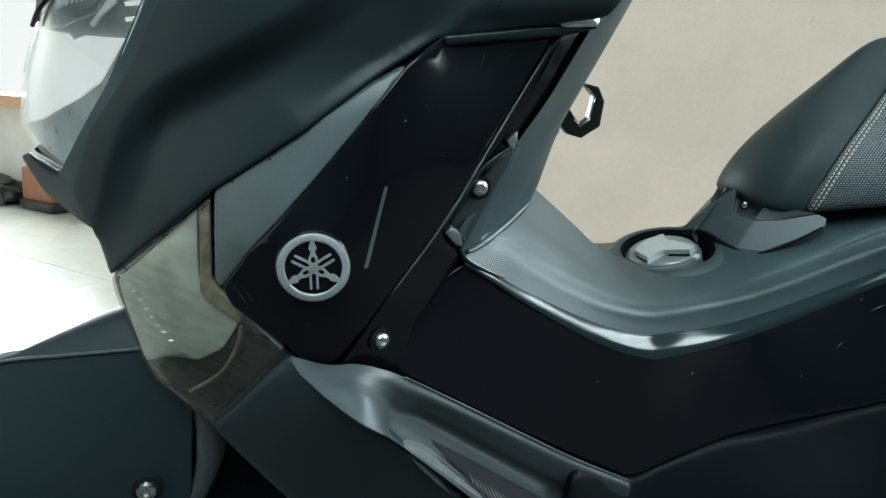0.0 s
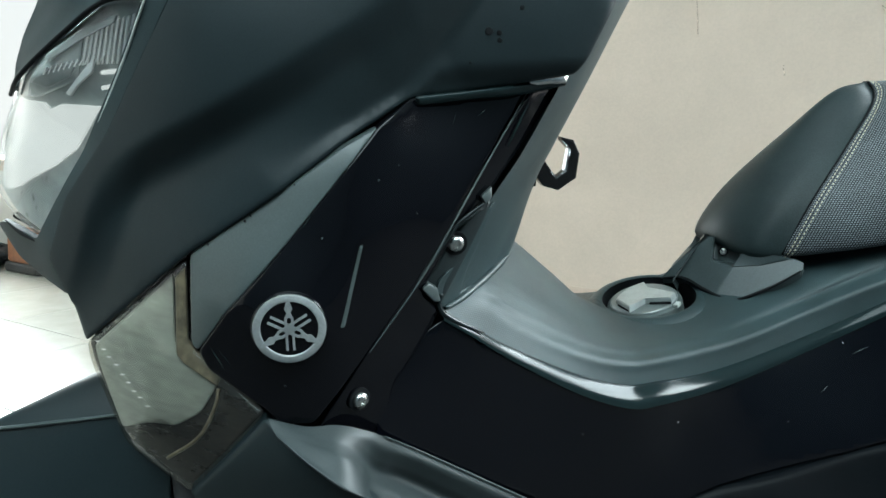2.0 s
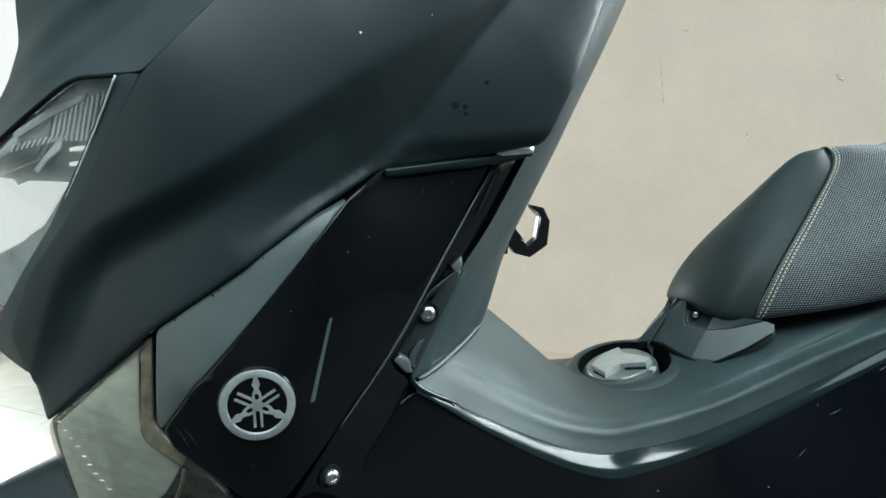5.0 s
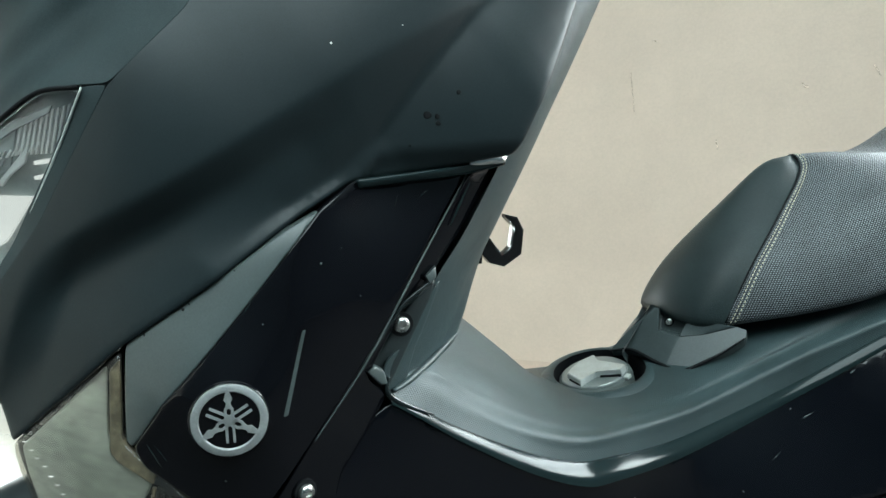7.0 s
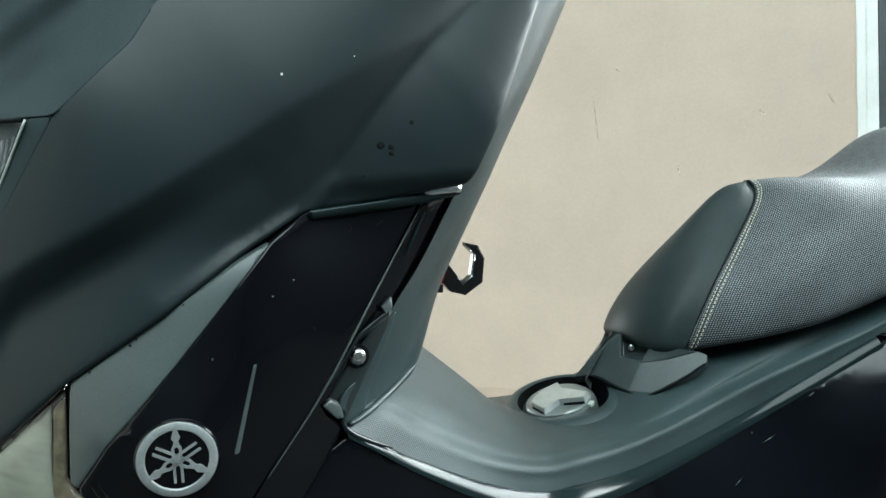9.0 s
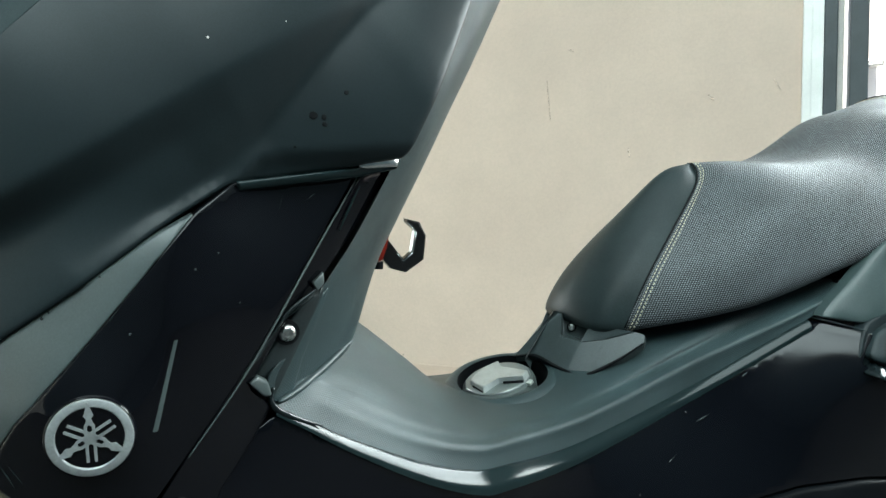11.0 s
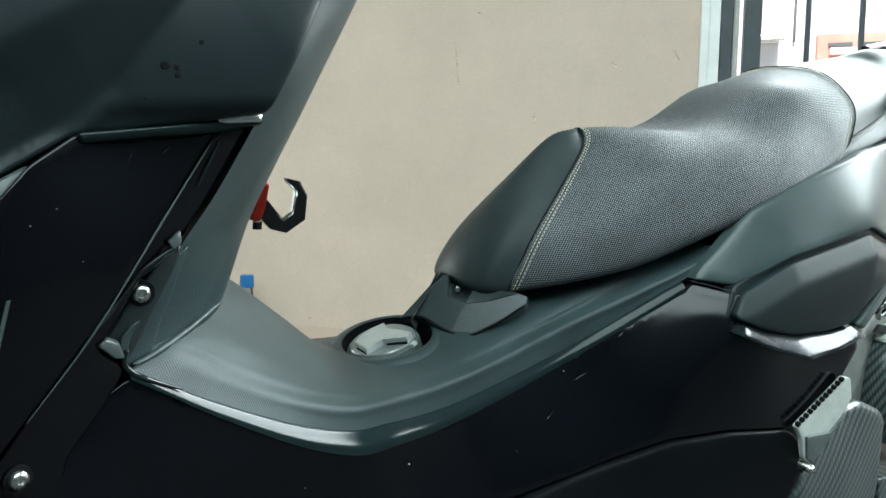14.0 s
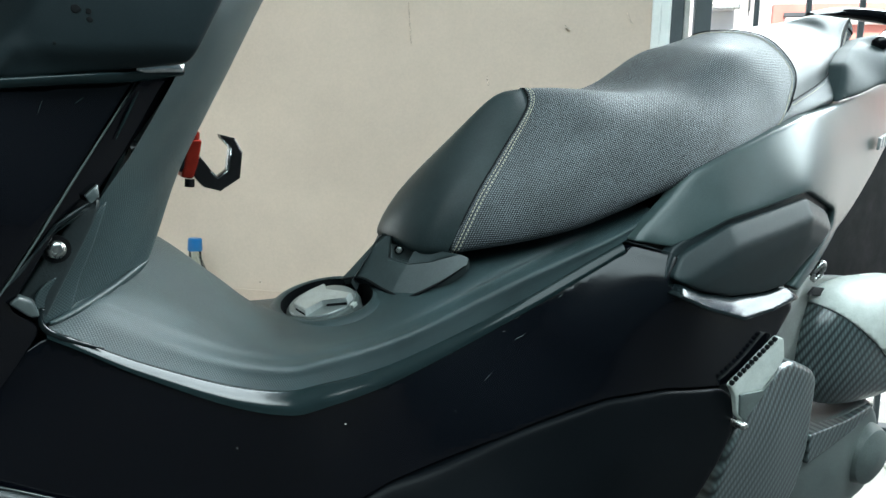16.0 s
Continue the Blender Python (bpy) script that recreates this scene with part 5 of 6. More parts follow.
BODY = BODY_LOW + [(0.787, -0.227, 0.431), (0.845, -0.225, 0.453), (0.903, -0.220, 0.522), (0.884, -0.219, 0.549), (0.767, -0.226, 0.534), (0.652, -0.217, 0.566), (0.673, -0.209, 0.599), (0.633, -0.160, 0.606)] + catmull(EDGE_B, 24)[::-1].tolist() + [(-0.030, -0.215, 0.552), (-0.052, -0.230, 0.525)]
BODY_BASE = plate_spline(list(BODY) + [(0.272, -0.160, 0.430), (0.45, -0.155, 0.46)], 2e-3)
BODY_RIM = catmull(EDGE_B, 60)


def BODY_D(q):
    """The body side rolls over into its upper edge, with a shallow scallop that runs down and forward from the rear corner."""
    q = np.asarray(q, float)
    below = np.clip(np.interp(q[:, 0], BODY_RIM[:, 0], BODY_RIM[:, 2]) - q[:, 1], 0, None)
    a, b = np.array((0.565, 0.555)), np.array((0.33, 0.385))
    t = np.clip((q - a) @ (b - a) / ((b - a) @ (b - a)), 0, 1)
    gap = np.linalg.norm(q - a - t[:, None] * (b - a), axis=1)
    lead = np.interp(q[:, 0], (0.16, 0.32, 0.52, 0.65), (0, 1, 1, 0))
    below = below**2 / (below + 0.02)
    return BODY_BASE(q) - 0.005 * (1 - np.exp(-below / 0.050)) * np.exp(-below / 0.16) * lead + 0.0022 * np.sin(math.pi * t) ** 2 * np.exp(-((gap / 0.014) ** 2))


panel("body_side", BODY, BODY_GLOSS, scooter, r=0.005, step=0.007, roll=0.0012, mirror=True, depth=BODY_D, lift=-0.0025, label="gloss black body side panel")
for n, (x, z, size) in enumerate(((0.262, 0.440, 0.0009), (0.148, 0.447, 0.0005), (0.470, 0.505, 0.0006), (0.395, 0.430, 0.0005))):
    blot("dust_speck", x, z, size, BODY_D, CABINET, scooter, "pale dust speck", lift=-0.0019, seed=40 + n)


def streak(x0, z0, x1, z1, width, depth, mat, lift):
    """A thin pale streak, pointed at both ends, lying on a panel."""
    a, b = np.array((x0, z0)), np.array((x1, z1))
    n = np.array((-(b - a)[1], (b - a)[0])) / np.linalg.norm(b - a) * width / 2
    ring = [a, (a + b) / 2 - n, b, (a + b) / 2 + n]
    return panel("scratch", [(p[0], 0.0, p[1]) for p in ring], mat, scooter, r=0.0003, step=0.004, roll=0.0003, rim=0.0008, depth=depth, lift=lift, label="thin pale streak")


for x0, z0, x1, z1, w in ((0.480, 0.494, 0.498, 0.502, 0.0010), (0.542, 0.541, 0.550, 0.547, 0.0014), (0.436, 0.456, 0.448, 0.464, 0.0008)):
    streak(x0, z0, x1, z1, w * 0.7, BODY_D, SATIN, -0.0020)
for x0, z0, x1, z1, w in ((-0.001, 0.727, 0.003, 0.739, 0.0008), (0.021, 0.735, 0.029, 0.741, 0.0014), (-0.114, 0.655, -0.106, 0.667, 0.0009), (-0.177, 0.563, -0.167, 0.548, 0.0018), (-0.172, 0.564, -0.162, 0.552, 0.0010), (-0.090, 0.690, -0.083, 0.699, 0.0007)):
    streak(x0, z0, x1, z1, w * 0.8, EMB_D, EDGE, 0.0005)
for n, (x, z, size) in enumerate(((-0.052, 0.843, 0.0010), (0.0, 0.86, 0.0005))):
    blot("dust_speck", x, z, size, COWL_D, CABINET, scooter, "pale dust speck", seed=60 + n)
panel("body_lip", [(0.668, -0.208, 0.570), (0.705, -0.212, 0.557), (0.765, -0.214, 0.546), (0.830, -0.212, 0.547), (0.886, -0.210, 0.553), (0.903, -0.222, 0.538), (0.835, -0.232, 0.527), (0.770, -0.236, 0.521), (0.700, -0.231, 0.539), (0.650, -0.223, 0.558)], LIP, scooter, r=0.004, step=0.004, roll=0.006, lift=0.007, lam=1e-3, label="rolled gloss lip over the body side")

# footboard and lower skirts
panel("front_skirt", [(-0.197, -0.208, 0.433), (-0.138, -0.258, 0.519), (-0.119, -0.279, 0.502), (-0.068, -0.297, 0.472), (-0.036, -0.300, 0.441), (-0.008, -0.303, 0.417), (0.080, -0.313, 0.350), (0.080, -0.29, 0.25), (-0.06, -0.255, 0.27), (-0.126, -0.240, 0.370)], MATTE, scooter, r=0.006, roll=0.004, mirror=True, inner=[(-0.10, -0.272, 0.44)], label="matte black front skirt")
F_IN = [(-0.137, -0.260, 0.5205), (-0.110, -0.2605, 0.5125), (-0.088, -0.2585, 0.511), (-0.068, -0.255, 0.504), (-0.050, -0.249, 0.4935), (-0.008, -0.226, 0.461), (0.123, -0.191, 0.373), (0.200, -0.180, 0.331)]
F_IN2 = [(-0.136, -0.262, 0.519), (-0.109, -0.2645, 0.5105), (-0.087, -0.2635, 0.5080), (-0.067, -0.2595, 0.499), (-0.050, -0.253, 0.486), (-0.007, -0.233, 0.457), (0.124, -0.198, 0.369), (0.201, -0.187, 0.327)]
F_VAL = [(-0.135, -0.264, 0.517), (-0.108, -0.270, 0.5085), (-0.086, -0.271, 0.5025), (-0.069, -0.266, 0.487), (-0.055, -0.250, 0.464), (-0.018, -0.229, 0.435), (0.128, -0.192, 0.323), (0.203, -0.183, 0.278)]
F_BED = [(-0.133, -0.268, 0.514), (-0.109, -0.278, 0.5055), (-0.087, -0.286, 0.4985), (-0.072, -0.284, 0.484), (-0.061, -0.277, 0.462), (-0.030, -0.275, 0.436), (0.115, -0.270, 0.317), (0.200, -0.265, 0.280)]
F_OUT = [(-0.131, -0.272, 0.512), (-0.112, -0.289, 0.500), (-0.090, -0.303, 0.4875), (-0.076, -0.303, 0.479), (-0.066, -0.301, 0.472), (-0.030, -0.306, 0.444), (0.110, -0.316, 0.330), (0.200, -0.310, 0.300)]
F_TUCK = [(x, y + 0.007, z - 0.004) for x, y, z in F_OUT]
for sign in (1, -1):
    loft("footboard", [[(x, y * sign, z) for x, y, z in c] for c in (F_IN, F_IN2, between(F_IN2, F_VAL, 0.5), F_VAL, between(F_VAL, F_BED, 0.5), F_BED, between(F_BED, F_OUT, 0.7), F_OUT, F_TUCK)], RIDGE, scooter, 110, 64, "satin grey footboard with a hollow for the foot")
# Paler tube paints the highlight along the footboard's rim.
tube("footboard_rim", [(x, y - 0.002, z + 0.0012) for x, y, z in F_IN[4:]], [0.0006, 0.0012, 0.0012, 0.0008], SATIN, scooter, "thin raised footboard rim, paler for its highlight", 60, 8)
MAT_D = plate_spline([(-0.057, -0.290, 0.463), (-0.047, -0.286, 0.459), (-0.032, -0.282, 0.448), (0.027, -0.276, 0.389), (0.10, -0.265, 0.320), (0.09, -0.288, 0.320), (-0.004, -0.292, 0.406), (-0.046, -0.293, 0.448)], 1e-3)
panel("foot_mat", [(-0.057, 0, 0.463), (-0.047, 0, 0.459), (-0.032, 0, 0.448), (0.027, 0, 0.389), (0.10, 0, 0.320), (0.09, 0, 0.300), (-0.004, 0, 0.406), (-0.046, 0, 0.448)], MAT, scooter, r=0.003, step=0.006, roll=0.002, rim=0.008, depth=MAT_D, lift=0.008, label="grey rubber foot mat")
panel("mat_edge", [(-0.030, 0, 0.449), (0.030, 0, 0.402), (0.10, 0, 0.348), (0.10, 0, 0.320), (0.027, 0, 0.388)], DARK, scooter, r=0.002, step=0.006, roll=0.001, rim=0.006, depth=MAT_D, lift=-0.003, label="dark edge of the foot mat")
for k in range(30):
    s = k / 29
    x, z = -0.027 + 0.118 * s, 0.4465 - 0.100 * s
    w = 0.004 + 0.011 * min(1.0, s * 2.5)
    panel("mat_rib", [(x, 0, z), (x + 0.0011, 0, z + 0.0003), (x + 0.0011 + w * 0.35, 0, z - w), (x + w * 0.35, 0, z - w)], RUBBER, scooter, r=0.0003, step=0.005, roll=0.0003, rim=0.003, depth=MAT_D, lift=0.0105)
SKIRT_TOP = [(x, y - 0.001, z - 0.003) for x, y, z in BODY_LOW[4:]]
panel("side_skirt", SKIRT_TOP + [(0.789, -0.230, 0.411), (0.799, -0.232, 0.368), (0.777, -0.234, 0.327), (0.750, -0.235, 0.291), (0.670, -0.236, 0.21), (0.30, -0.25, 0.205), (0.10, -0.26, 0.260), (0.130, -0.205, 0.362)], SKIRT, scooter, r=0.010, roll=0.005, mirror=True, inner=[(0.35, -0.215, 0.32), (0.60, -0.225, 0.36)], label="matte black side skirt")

# rear cover, pad and tail
REAR = [(0.631, -0.163, 0.612), (0.648, -0.158, 0.632), (0.700, -0.167, 0.686), (0.718, -0.171, 0.701), (0.790, -0.174, 0.731), (0.858, -0.177, 0.757), (0.930, -0.170, 0.780), (1.038, -0.147, 0.801), (1.306, -0.067, 0.854), (1.40, -0.040, 0.870), (1.42, -0.050, 0.79), (1.272, -0.111, 0.738), (1.012, -0.196, 0.624), (0.905, -0.220, 0.545), (0.886, -0.220, 0.553), (0.990, -0.202, 0.634), (0.990, -0.202, 0.655), (0.898, -0.219, 0.681), (0.748, -0.214, 0.644), (0.672, -0.207, 0.609)]
panel("rear_cover", REAR, REAR_SATIN, scooter, r=0.006, roll=0.004, mirror=True, inner=[(0.78, -0.192, 0.69), (0.978, -0.186, 0.739), (1.13, -0.143, 0.750)], lam=6e-3, label="black rear side cover, paler satin for its sheen")
PAD = [(0.674, -0.205, 0.602), (0.751, -0.211, 0.638), (0.900, -0.216, 0.673), (0.970, -0.206, 0.653), (0.970, -0.206, 0.635), (0.878, -0.215, 0.556), (0.830, -0.220, 0.549), (0.765, -0.222, 0.548), (0.700, -0.219, 0.560), (0.655, -0.217, 0.575)]


def PAD_D(q):
    """Two flat facets: a band under the top edge that faces up, and a flat side that tucks in at its foot."""
    q = np.asarray(q, float)
    below = np.interp(q[:, 0], (0.655, 0.674, 0.751, 0.900, 0.970), (0.592, 0.602, 0.638, 0.673, 0.653)) - q[:, 1]
    return np.interp(q[:, 0], (0.65, 0.75, 0.90, 0.97), (-0.206, -0.211, -0.212, -0.203)) - 0.015 * np.clip(below / 0.026, 0, 1) + 0.006 * np.clip((below - 0.05) / 0.04, 0, 1)


panel("rear_pad", PAD, PAD_M, scooter, r=0.008, step=0.006, roll=0.003, lift=-0.002, mirror=True, depth=PAD_D, label="grained black plastic pad")
panel("pad_gap", [(0.666, -0.200, 0.610), (0.748, -0.206, 0.648), (0.900, -0.211, 0.686), (0.996, -0.196, 0.660), (0.996, -0.196, 0.630), (0.880, -0.211, 0.545), (0.765, -0.216, 0.538), (0.648, -0.208, 0.567)], MATTE, scooter, r=0.01, lift=-0.004, label="recess behind the pad")
# a plain raised mark where the maker's lettering stands
for k in range(3):
    x = 1.204 + 0.016 * k
    panel("badge", [(x, -0.130 + 0.0045 * k, 0.758 + 0.003 * k), (x + 0.011, -0.127 + 0.0045 * k, 0.761 + 0.003 * k), (x + 0.008, -0.129 + 0.0045 * k, 0.742 + 0.003 * k), (x - 0.003, -0.132 + 0.0045 * k, 0.739 + 0.003 * k)], SILVER, scooter, r=0.001, step=0.004, roll=0.001, rim=0.004, lift=0.006, label="plain silver badge bar")
tube("panel_edge", [(0.627, -0.155, 0.6105), (0.646, -0.180, 0.607), (0.664, -0.200, 0.6025)], [0.0004, 0.0009, 0.0004], LIP, scooter, "worn bright edge of the body panel", 16, 6)
tube("grab_rail", [(1.205, 0.03, 0.955), (1.30, 0.03, 0.973), (1.385, 0.0, 0.976), (1.40, -0.04, 0.965), (1.33, -0.06, 0.942), (1.235, -0.085, 0.910)], [0.007, 0.010, 0.012, 0.013, 0.015, 0.012], GLOSS, scooter, "gloss black grab rail", 60, 14)
panel("tail_cover", [(1.09, -0.12, 0.865), (1.16, -0.09, 0.895), (1.227, -0.06, 0.915), (1.290, -0.09, 0.935), (1.38, -0.13, 0.945), (1.38, -0.16, 0.87), (1.176, -0.14, 0.842), (1.04, -0.15, 0.805)], BEZEL, scooter, r=0.008, roll=0.008, rim=0.02, mirror=True, inner=[(1.22, -0.12, 0.885)], label="gloss black tail cover")
panel("rear_mudguard", [(0.98, -0.11, 0.55), (1.10, -0.11, 0.68), (1.30, -0.09, 0.78), (1.52, -0.06, 0.74), (1.52, -0.06, 0.47), (1.10, -0.11, 0.50)], DARK, scooter, r=0.02, roll=0.01, rim=0.08, label="black inner mudguard")

# passenger step, folded against the body
step_peg = new("passenger_step")
step_peg.parent = scooter
tagged(step_peg, "folded passenger step with a toothed metal edge")
PEG = [(0.768, -0.232, 0.434), (0.854, -0.232, 0.490), (0.868, -0.232, 0.487), (0.876, -0.233, 0.459), (0.861, -0.235, 0.443), (0.801, -0.238, 0.381), (0.787, -0.237, 0.391), (0.779, -0.235, 0.419)]
panel("plate", PEG, ALLOY, step_peg, r=0.003, step=0.005, roll=0.002, rim=0.005, lift=0.003, lam=1e-3, label="dull grey alloy plate")
# Darker overlay paints the shade on the plate's lower fold.
panel("fold", [(0.784, -0.236, 0.421), (0.830, -0.238, 0.421), (0.859, -0.236, 0.443), (0.801, -0.238, 0.383), (0.789, -0.237, 0.392)], CASING, step_peg, r=0.001, step=0.005, roll=0.001, rim=0.002, lift=0.0055, lam=1e-3, label="darker overlay for the shade on the lower fold")
for k in range(12):
    s = (k + 0.5) / 12
    x, z = 0.769 + 0.084 * s, 0.4345 + 0.0545 * s
    panel("tooth", [(x - 0.003, -0.232, z - 0.003), (x - 0.003, -0.232, z + 0.002), (x + 0.0005, -0.232, z + 0.004), (x + 0.002, -0.232, z)], DARK, step_peg, r=0.0006, step=0.003, roll=0.0008, rim=0.005, lift=0.005, label="dark tooth")
lathe("pivot", [(0.006, -0.012), (0.006, 0.006), (0.004, 0.009), (0, 0.009)], Matrix.Translation((0.793, -0.242, 0.379)) @ Euler((radians(90), 0, 0)).to_matrix().to_4x4(), STEEL, step_peg, "steel pivot bolt", 20)

# engine side: carbon covers, intake, drive case
panel("drive_cover", [(0.800, -0.232, 0.350), (0.835, -0.226, 0.388), (0.921, -0.210, 0.430), (0.957, -0.208, 0.433), (1.015, -0.204, 0.411), (1.038, -0.200, 0.392), (1.047, -0.198, 0.344), (1.058, -0.196, 0.274), (1.051, -0.195, 0.206), (1.00, -0.20, 0.15), (0.80, -0.215, 0.18), (0.79, -0.225, 0.28)], CARBON, scooter, r=0.012, roll=0.008, rim=0.05, inner=[(0.93, -0.218, 0.33)], label="carbon-look engine cover")
panel("case_strip", [(1.061, -0.190, 0.290), (1.198, -0.180, 0.290), (1.290, -0.172, 0.300), (1.235, -0.176, 0.268), (1.070, -0.190, 0.238)], CARBON, scooter, r=0.004, step=0.008, roll=0.003, rim=0.03, lift=0.004, label="carbon-look strip")
panel("drive_case", [(1.05, -0.185, 0.288), (1.198, -0.175, 0.292), (1.290, -0.168, 0.306), (1.348, -0.16, 0.262), (1.40, -0.155, 0.16), (1.365, -0.155, 0.10), (1.132, -0.17, 0.08), (1.04, -0.18, 0.16)], CASING, scooter, r=0.02, roll=0.012, rim=0.05, inner=[(1.20, -0.185, 0.20)], label="grey drive case")


def bulge(name, centre, size, mat, parent, label, grow=0.0):
    """A cover rounded like a pebble, seen from its left side."""
    nu, nv = 72, 40
    verts, faces = [], []
    for j in range(nv + 1):
        lat = math.pi * j / nv - math.pi / 2
        for i in range(nu + 1):
            lon = math.pi * i / nu
            ca, sa, cb, sb = math.cos(lon), math.sin(lon), math.cos(lat), math.sin(lat)
            verts.append((centre[0] - (size[0] + grow) * math.copysign(abs(ca) ** 0.75, ca) * cb ** 0.6, centre[1] - (size[1] + grow) * sa ** 0.7 * cb ** 0.6, centre[2] + (size[2] + grow) * math.copysign(abs(sb) ** 0.85, sb)))
    for j in range(nv):
        for i in range(nu):
            faces.append((j * (nu + 1) + i, j * (nu + 1) + i + 1, (j + 1) * (nu + 1) + i + 1, (j + 1) * (nu + 1) + i))
    return mesh_object(name, verts, faces, mat, parent, [(0.14 * math.pi * (k % (nu + 1)) / nu, v[2]) for k, v in enumerate(verts)], True, label)


bulge("filter_housing", (1.235, -0.13, 0.418), (0.180, 0.085, 0.107), CARBON, scooter, "carbon-look air filter housing")
filter_cap = bulge("filter_cap", (1.235, -0.13, 0.418), (0.180, 0.085, 0.107), ALLOY, scooter, "pale grey upper shell of the air filter housing", 0.003)
bm = bmesh.new()
bm.from_mesh(filter_cap.data)
bmesh.ops.bisect_plane(bm, geom=bm.verts[:] + bm.edges[:] + bm.faces[:], plane_co=(1.13, 0, 0.462), plane_no=(-0.555, 0, -0.832), clear_outer=True)
bm.to_mesh(filter_cap.data)
bm.free()
shell = filter_cap.modifiers.new("thickness", "SOLIDIFY")
shell.thickness = 0.003
lathe("case_boss", [(0.058, -0.05), (0.058, 0.0), (0.052, 0.014), (0.036, 0.022), (0.0, 0.025)], Matrix.Translation((1.300, -0.172, 0.200)) @ Euler((radians(90), 0, 0)).to_matrix().to_4x4(), CASING, scooter, "rounded grey boss on the drive case", 40)
panel("engine_top", [(0.90, -0.168, 0.45), (0.95, -0.165, 0.478), (1.03, -0.150, 0.510), (1.075, -0.135, 0.532), (1.20, -0.11, 0.522), (1.502, -0.05, 0.487), (1.50, -0.05, 0.40), (1.10, -0.14, 0.38)], DUSTY, scooter, r=0.008, roll=0.005, rim=0.14, label="dusty grey engine casing")
panel("vent_slot", [(1.047, -0.152, 0.512), (1.072, -0.144, 0.521), (1.163, -0.130, 0.506), (1.141, -0.135, 0.497)], DARK, scooter, r=0.002, step=0.006, roll=0.001, rim=0.004, lift=0.006, label="dark slot in the casing")
tube("hook_eye", [(0.985, -0.19, 0.560), (0.998, -0.195, 0.575), (1.010, -0.19, 0.560), (0.998, -0.186, 0.547), (0.986, -0.19, 0.558)], 0.004, STEEL, scooter, "steel eye bolt", 24, 8)

# front fender, hose and fork
CREASE_F = [(-0.50, -0.085, 0.385), (-0.440, -0.094, 0.421), (-0.380, -0.104, 0.445), (-0.325, -0.121, 0.458), (-0.267, -0.140, 0.471), (-0.222, -0.150, 0.480)]
CROWN = [(-0.50, -0.070, 0.387), (-0.440, -0.078, 0.420), (-0.384, -0.088, 0.441), (-0.337, -0.090, 0.464), (-0.287, -0.090, 0.488), (-0.23, -0.09, 0.513)]
CREST = [(x, 0.0, z - 0.045) for x, y, z in CROWN]
loft("front_fender", [CREASE_F, CROWN, CREST, [(x, -0.6 * y, z - 0.07) for x, y, z in CROWN]], MATTE, scooter, 50, 40, "matte black front fender")
panel("fender_side", CREASE_F + [(-0.214, -0.165, 0.440), (-0.216, -0.172, 0.390), (-0.218, -0.172, 0.320), (-0.27, -0.165, 0.27), (-0.40, -0.15, 0.24), (-0.52, -0.11, 0.27)], MATTE, scooter, r=0.008, roll=0.002, rim=0.02, inner=[(-0.30, -0.150, 0.40), (-0.40, -0.138, 0.36)], label="matte black fender side")
# Paler tube paints the highlight on the fender's crease.
tube("fender_edge", [(x, y - 0.0012, z + 0.0004) for x, y, z in CREASE_F], [0.0005, 0.0015, 0.0018, 0.0018, 0.0016, 0.001], SATIN, scooter, "raised crease on the fender, paler for its highlight", 40, 8)
tube("brake_hose", [(-0.204, -0.160, 0.43), (-0.200, -0.165, 0.395), (-0.206, -0.165, 0.36), (-0.222, -0.165, 0.32), (-0.235, -0.16, 0.28)], [0.012, 0.013, 0.009, 0.008, 0.008], RUBBER, scooter, "black rubber brake hose", 40, 12)
tube("fork_leg", [(-0.20, -0.12, 0.55), (-0.33, -0.12, 0.20)], 0.026, BLACK_METAL, scooter, "black fork leg", 12, 20)
tube("fork_leg", [(-0.20, 0.12, 0.55), (-0.33, 0.12, 0.20)], 0.026, BLACK_METAL, scooter, "black fork leg", 12, 20)


def wheel(x, z, radius, width, parent):
    w = new("wheel")
    w.parent = parent
    tagged(w, "black cast wheel with a road tyre")
    m = Matrix.Translation((x, 0, z)) @ Euler((radians(90), 0, 0)).to_matrix().to_4x4()
    h = width / 2
    lathe("tyre", [(radius * 0.62, -h * 0.8), (radius * 0.78, -h), (radius * 0.93, -h * 0.85), (radius, -h * 0.3), (radius, h * 0.3), (radius * 0.93, h * 0.85), (radius * 0.78, h), (radius * 0.62, h * 0.8), (radius * 0.62, -h * 0.8)], m, TYRE, w, "black road tyre", 64)
    lathe("rim", [(radius * 0.6, -h * 0.8), (radius * 0.63, -h * 0.8), (radius * 0.63, h * 0.8), (radius * 0.6, h * 0.8), (radius * 0.57, h * 0.5), (radius * 0.57, -h * 0.5), (radius * 0.6, -h * 0.8)], m, BLACK_METAL, w, "black rim", 48)
    lathe("hub", [(0.0, -0.05), (0.04, -0.05), (0.04, 0.05), (0.0, 0.05)], m, BLACK_METAL, w, "", 24)
    for k in range(5):
        a = 2 * math.pi * k / 5
        tube("spoke", [(x + 0.03 * math.cos(a), 0, z + 0.03 * math.sin(a)), (x + radius * 0.6 * math.cos(a), 0, z + radius * 0.6 * math.sin(a))], [0.016, 0.012], BLACK_METAL, w, "", 6, 10)


wheel(-0.34, 0.17, 0.17, 0.10, scooter)
wheel(0.99, 0.275, 0.275, 0.13, scooter)
tube("panel_curl", [(0.000, -0.206, 0.593), (-0.002, -0.207, 0.584), (0.003, -0.2075, 0.576), (0.016, -0.2065, 0.568), (0.040, -0.202, 0.557)], [0.0016, 0.0026, 0.0026, 0.0018, 0.0006], LIP, scooter, "gloss curl where the panels meet", 40, 10)
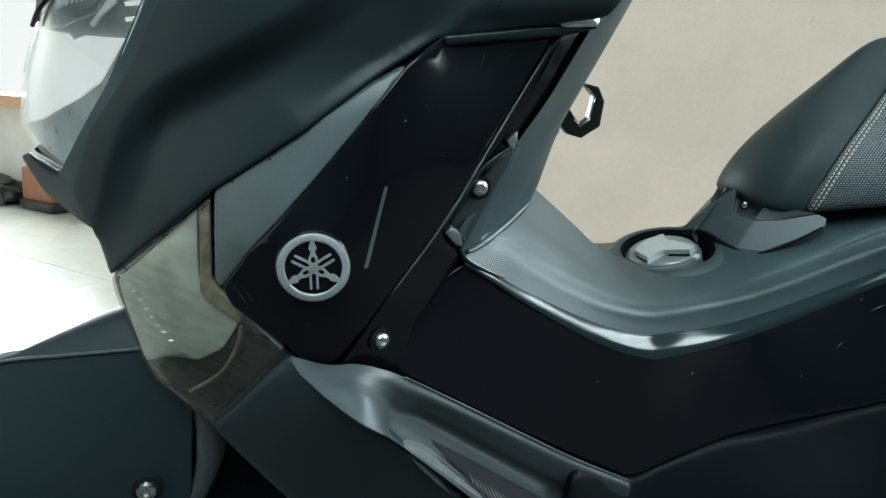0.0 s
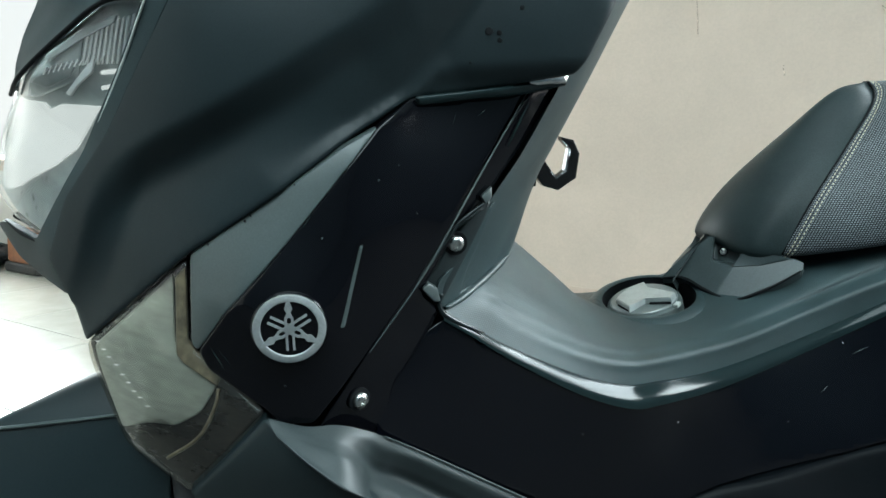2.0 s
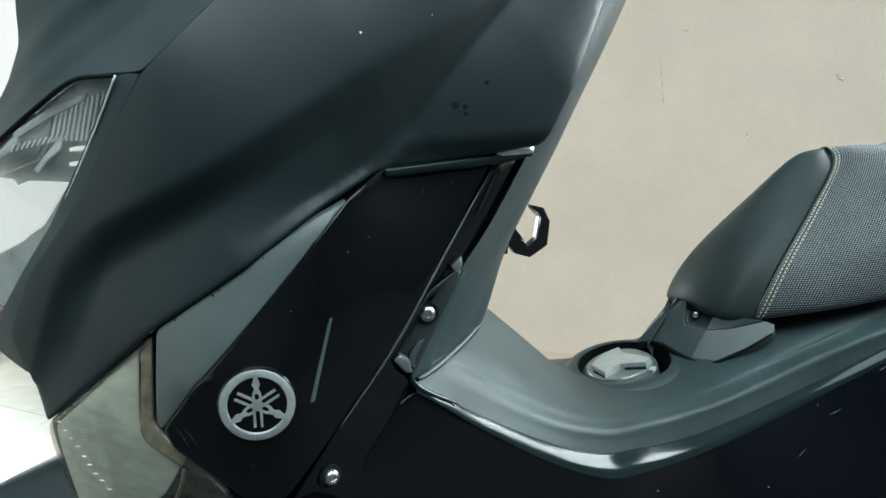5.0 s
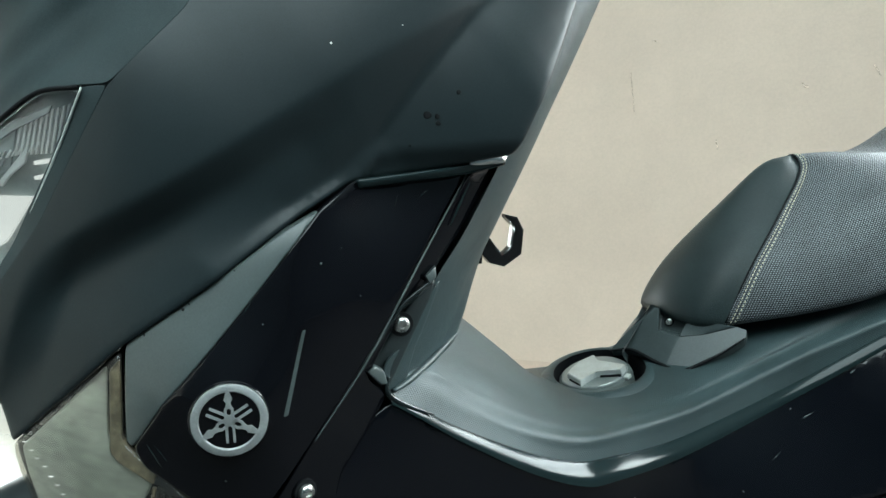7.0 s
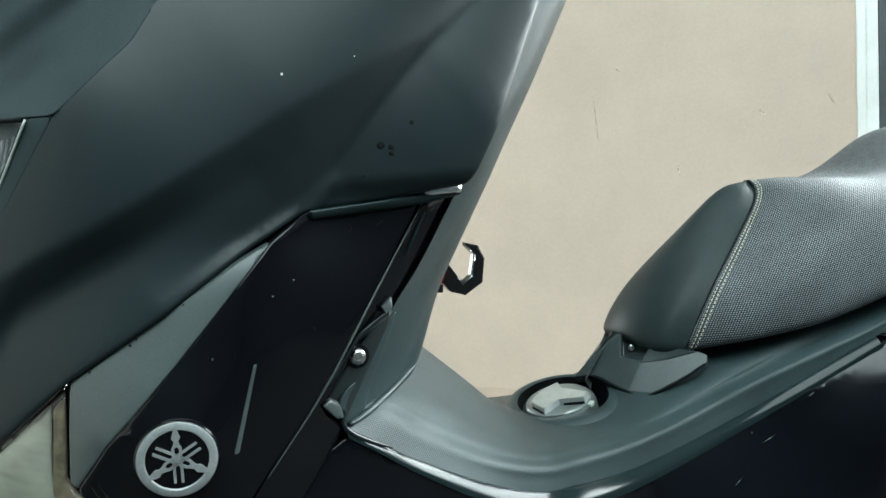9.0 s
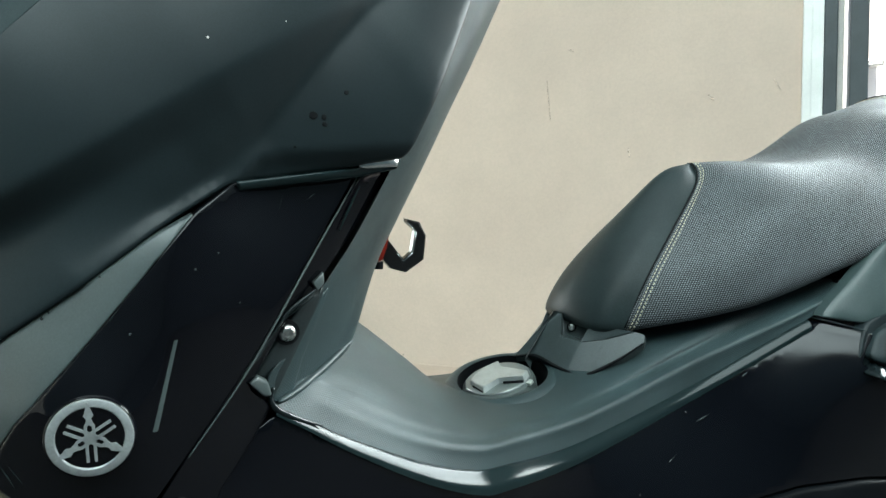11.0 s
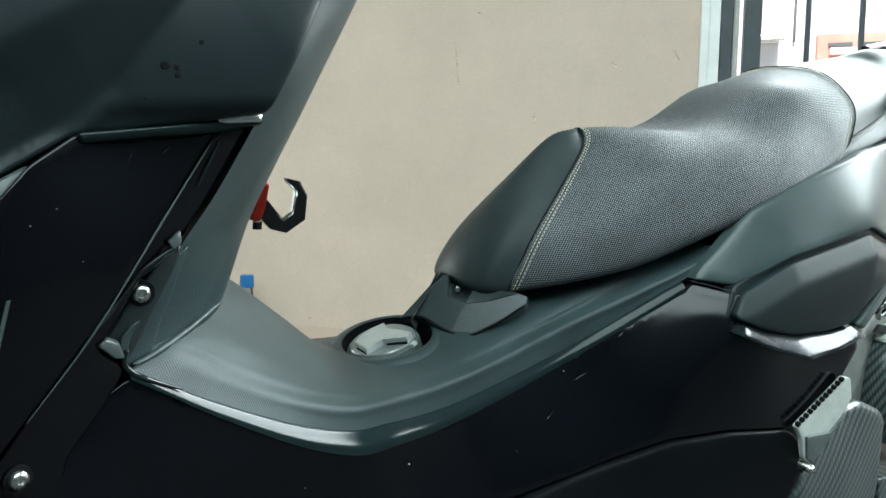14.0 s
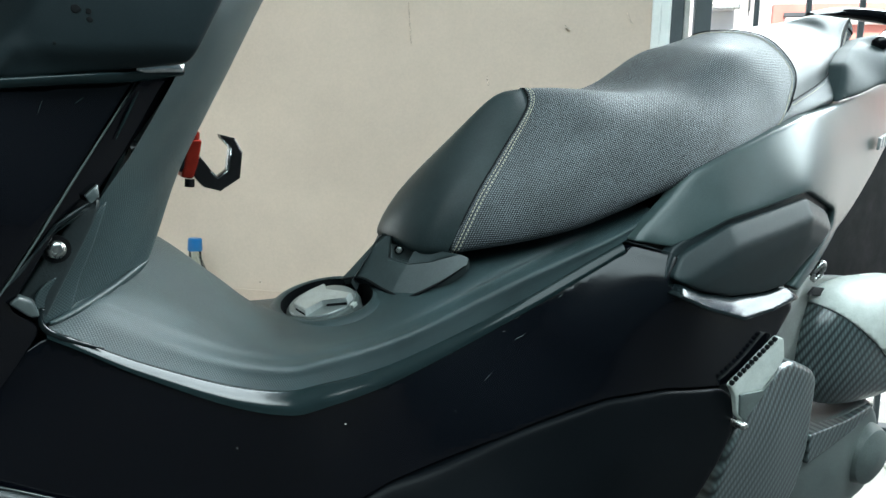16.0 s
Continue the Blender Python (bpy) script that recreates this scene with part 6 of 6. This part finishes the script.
tube("side_stand", [(0.42, -0.16, 0.20), (0.46, -0.24, 0.10), (0.48, -0.27, 0.032)], [0.012, 0.010, 0.012], BLACK_METAL, scooter, "black side stand", 16, 12)

# luggage hook on the leg shield
hook = new("luggage_hook")
hook.parent = scooter
tagged(hook, "black faceted hook on a red anodised bracket")
HOOK_OUT = [(0.153, 0.659), (0.162, 0.650), (0.179, 0.646), (0.199, 0.660), (0.2005, 0.687), (0.192, 0.7015), (0.177, 0.7045)]
HOOK_IN = [(0.178, 0.7005), (0.188, 0.6915), (0.1855, 0.668), (0.175, 0.659), (0.167, 0.667), (0.159, 0.6795)]
bm = bmesh.new()
loop = HOOK_OUT + HOOK_IN + [(0.153, 0.686), (0.146, 0.674)]
front = [bm.verts.new((x, -0.008, z)) for x, z in loop]
rear = [bm.verts.new((x, 0.004, z)) for x, z in loop]
bm.faces.new(front)
bm.faces.new(rear[::-1])
for i in range(len(loop)):
    j = (i + 1) % len(loop)
    bm.faces.new((front[i], rear[i], rear[j], front[j]))
bmesh.ops.bevel(bm, geom=[e for e in bm.edges if len(set(e.verts) & set(front)) == 2], offset=0.0016, segments=1, affect="EDGES")
part("claw", bm, BLACK_METAL, hook, "black faceted claw")
for a, b in zip(HOOK_IN[:4], HOOK_IN[1:5]):
    tube("claw_edge", [(a[0], -0.0082, a[1]), (b[0], -0.0082, b[1])], 0.0006, CHROME, hook, "bright bevelled edge", 3, 6)
panel("bracket", [(0.144, -0.006, 0.698), (0.158, -0.006, 0.699), (0.155, -0.006, 0.677), (0.150, -0.006, 0.659), (0.138, -0.006, 0.660), (0.141, -0.006, 0.676)], RED, hook, r=0.003, step=0.004, roll=0.002, rim=0.016, lift=0.006, label="red anodised bracket")
lathe("bolt", [(0.006, -0.003), (0.006, 0.003), (0.0045, 0.0045), (0, 0.0045)], Matrix.Translation((0.151, -0.004, 0.702)), RED, hook, "red bolt head", 20)
lathe("bolt", [(0.005, -0.004), (0.005, 0.004), (0, 0.004)], Matrix.Translation((0.148, -0.004, 0.654)), BLACK_METAL, hook, "black bolt end", 16)
lathe("stem", [(0.015, 0.0), (0.015, 0.05), (0.0, 0.05)], Matrix.Translation((0.09, -0.002, 0.68)) @ Euler((0, radians(90), 0)).to_matrix().to_4x4(), BLACK_METAL, hook, "black round stem", 24)

panel("wheel_well", [(-0.27, -0.10, 0.46), (-0.15, -0.12, 0.50), (-0.02, -0.13, 0.40), (0.0, -0.13, 0.12), (-0.16, -0.12, 0.10), (-0.25, -0.11, 0.20)], DARK, scooter, r=0.02, step=0.02, roll=0.002, rim=0.05, label="black inner wheel well")
panel("inner_panel", [(-0.26, -0.10, 0.50), (-0.20, -0.14, 0.42), (-0.10, -0.17, 0.28), (0.10, -0.17, 0.25), (0.20, -0.11, 0.34), (0.20, -0.11, 0.455), (0.02, -0.155, 0.545), (0.03, -0.165, 0.64), (0.10, -0.155, 0.78), (0.13, -0.15, 0.93), (-0.02, -0.16, 0.93), (-0.20, -0.13, 0.66)], DARK, scooter, r=0.01, step=0.02, roll=0.001, rim=0.05, label="black inner panel")

# dark inner body that closes the gaps between panels
core = [(-0.24, 0.50), (-0.18, 0.60), (-0.05, 0.70), (0.0, 0.80), (0.05, 0.92), (0.11, 0.92), (0.07, 0.80), (0.03, 0.66), (0.04, 0.58), (0.12, 0.52), (0.22, 0.455), (0.30, 0.455), (0.45, 0.50), (0.60, 0.57), (0.70, 0.64), (0.90, 0.73), (1.15, 0.82), (1.05, 0.70), (0.86, 0.50), (0.80, 0.34), (0.60, 0.25), (0.15, 0.27), (-0.05, 0.34), (-0.16, 0.42)]
bm = bmesh.new()
fr = [bm.verts.new((x, -0.115, z)) for x, z in core]
bk = [bm.verts.new((x, 0.115, z)) for x, z in core]
bm.faces.new(fr)
bm.faces.new(bk[::-1])
for i in range(len(core)):
    j = (i + 1) % len(core)
    bm.faces.new((fr[i], bk[i], bk[j], fr[j]))
part("inner_body", bm, DARK, scooter, "black inner bodywork")

# ---- floor tiles ----
TS = 0.5
tile_mesh = bpy.data.meshes.new("tile")
bm = bmesh.new()
bmesh.ops.create_cube(bm, size=1, matrix=Matrix.LocRotScale((0, 0, -0.003), None, (TS - 0.003, TS - 0.003, 0.006)))
bmesh.ops.bevel(bm, geom=[e for e in bm.edges if all(v.co.z > -0.001 for v in e.verts)], offset=0.0015, segments=1, affect="EDGES")
bm.to_mesh(tile_mesh)
bm.free()
tile_mesh.materials.append(TILE)
for i in range(int((RIGHT - LEFT) / TS)):
    for j in range(-1, int((WALL - BACK) / TS) + 1):
        v = WALL - TS * (j + 0.5) - 0.004
        if v - TS / 2 < BACK or (j < 0 and LEFT + TS * (i + 1) + 0.05 > WIN1):
            continue
        ob = new("tile", tile_mesh)
        ob.parent = floor
        ob.location = (LEFT + TS * (i + 0.5) + 0.05, v, 0.0)
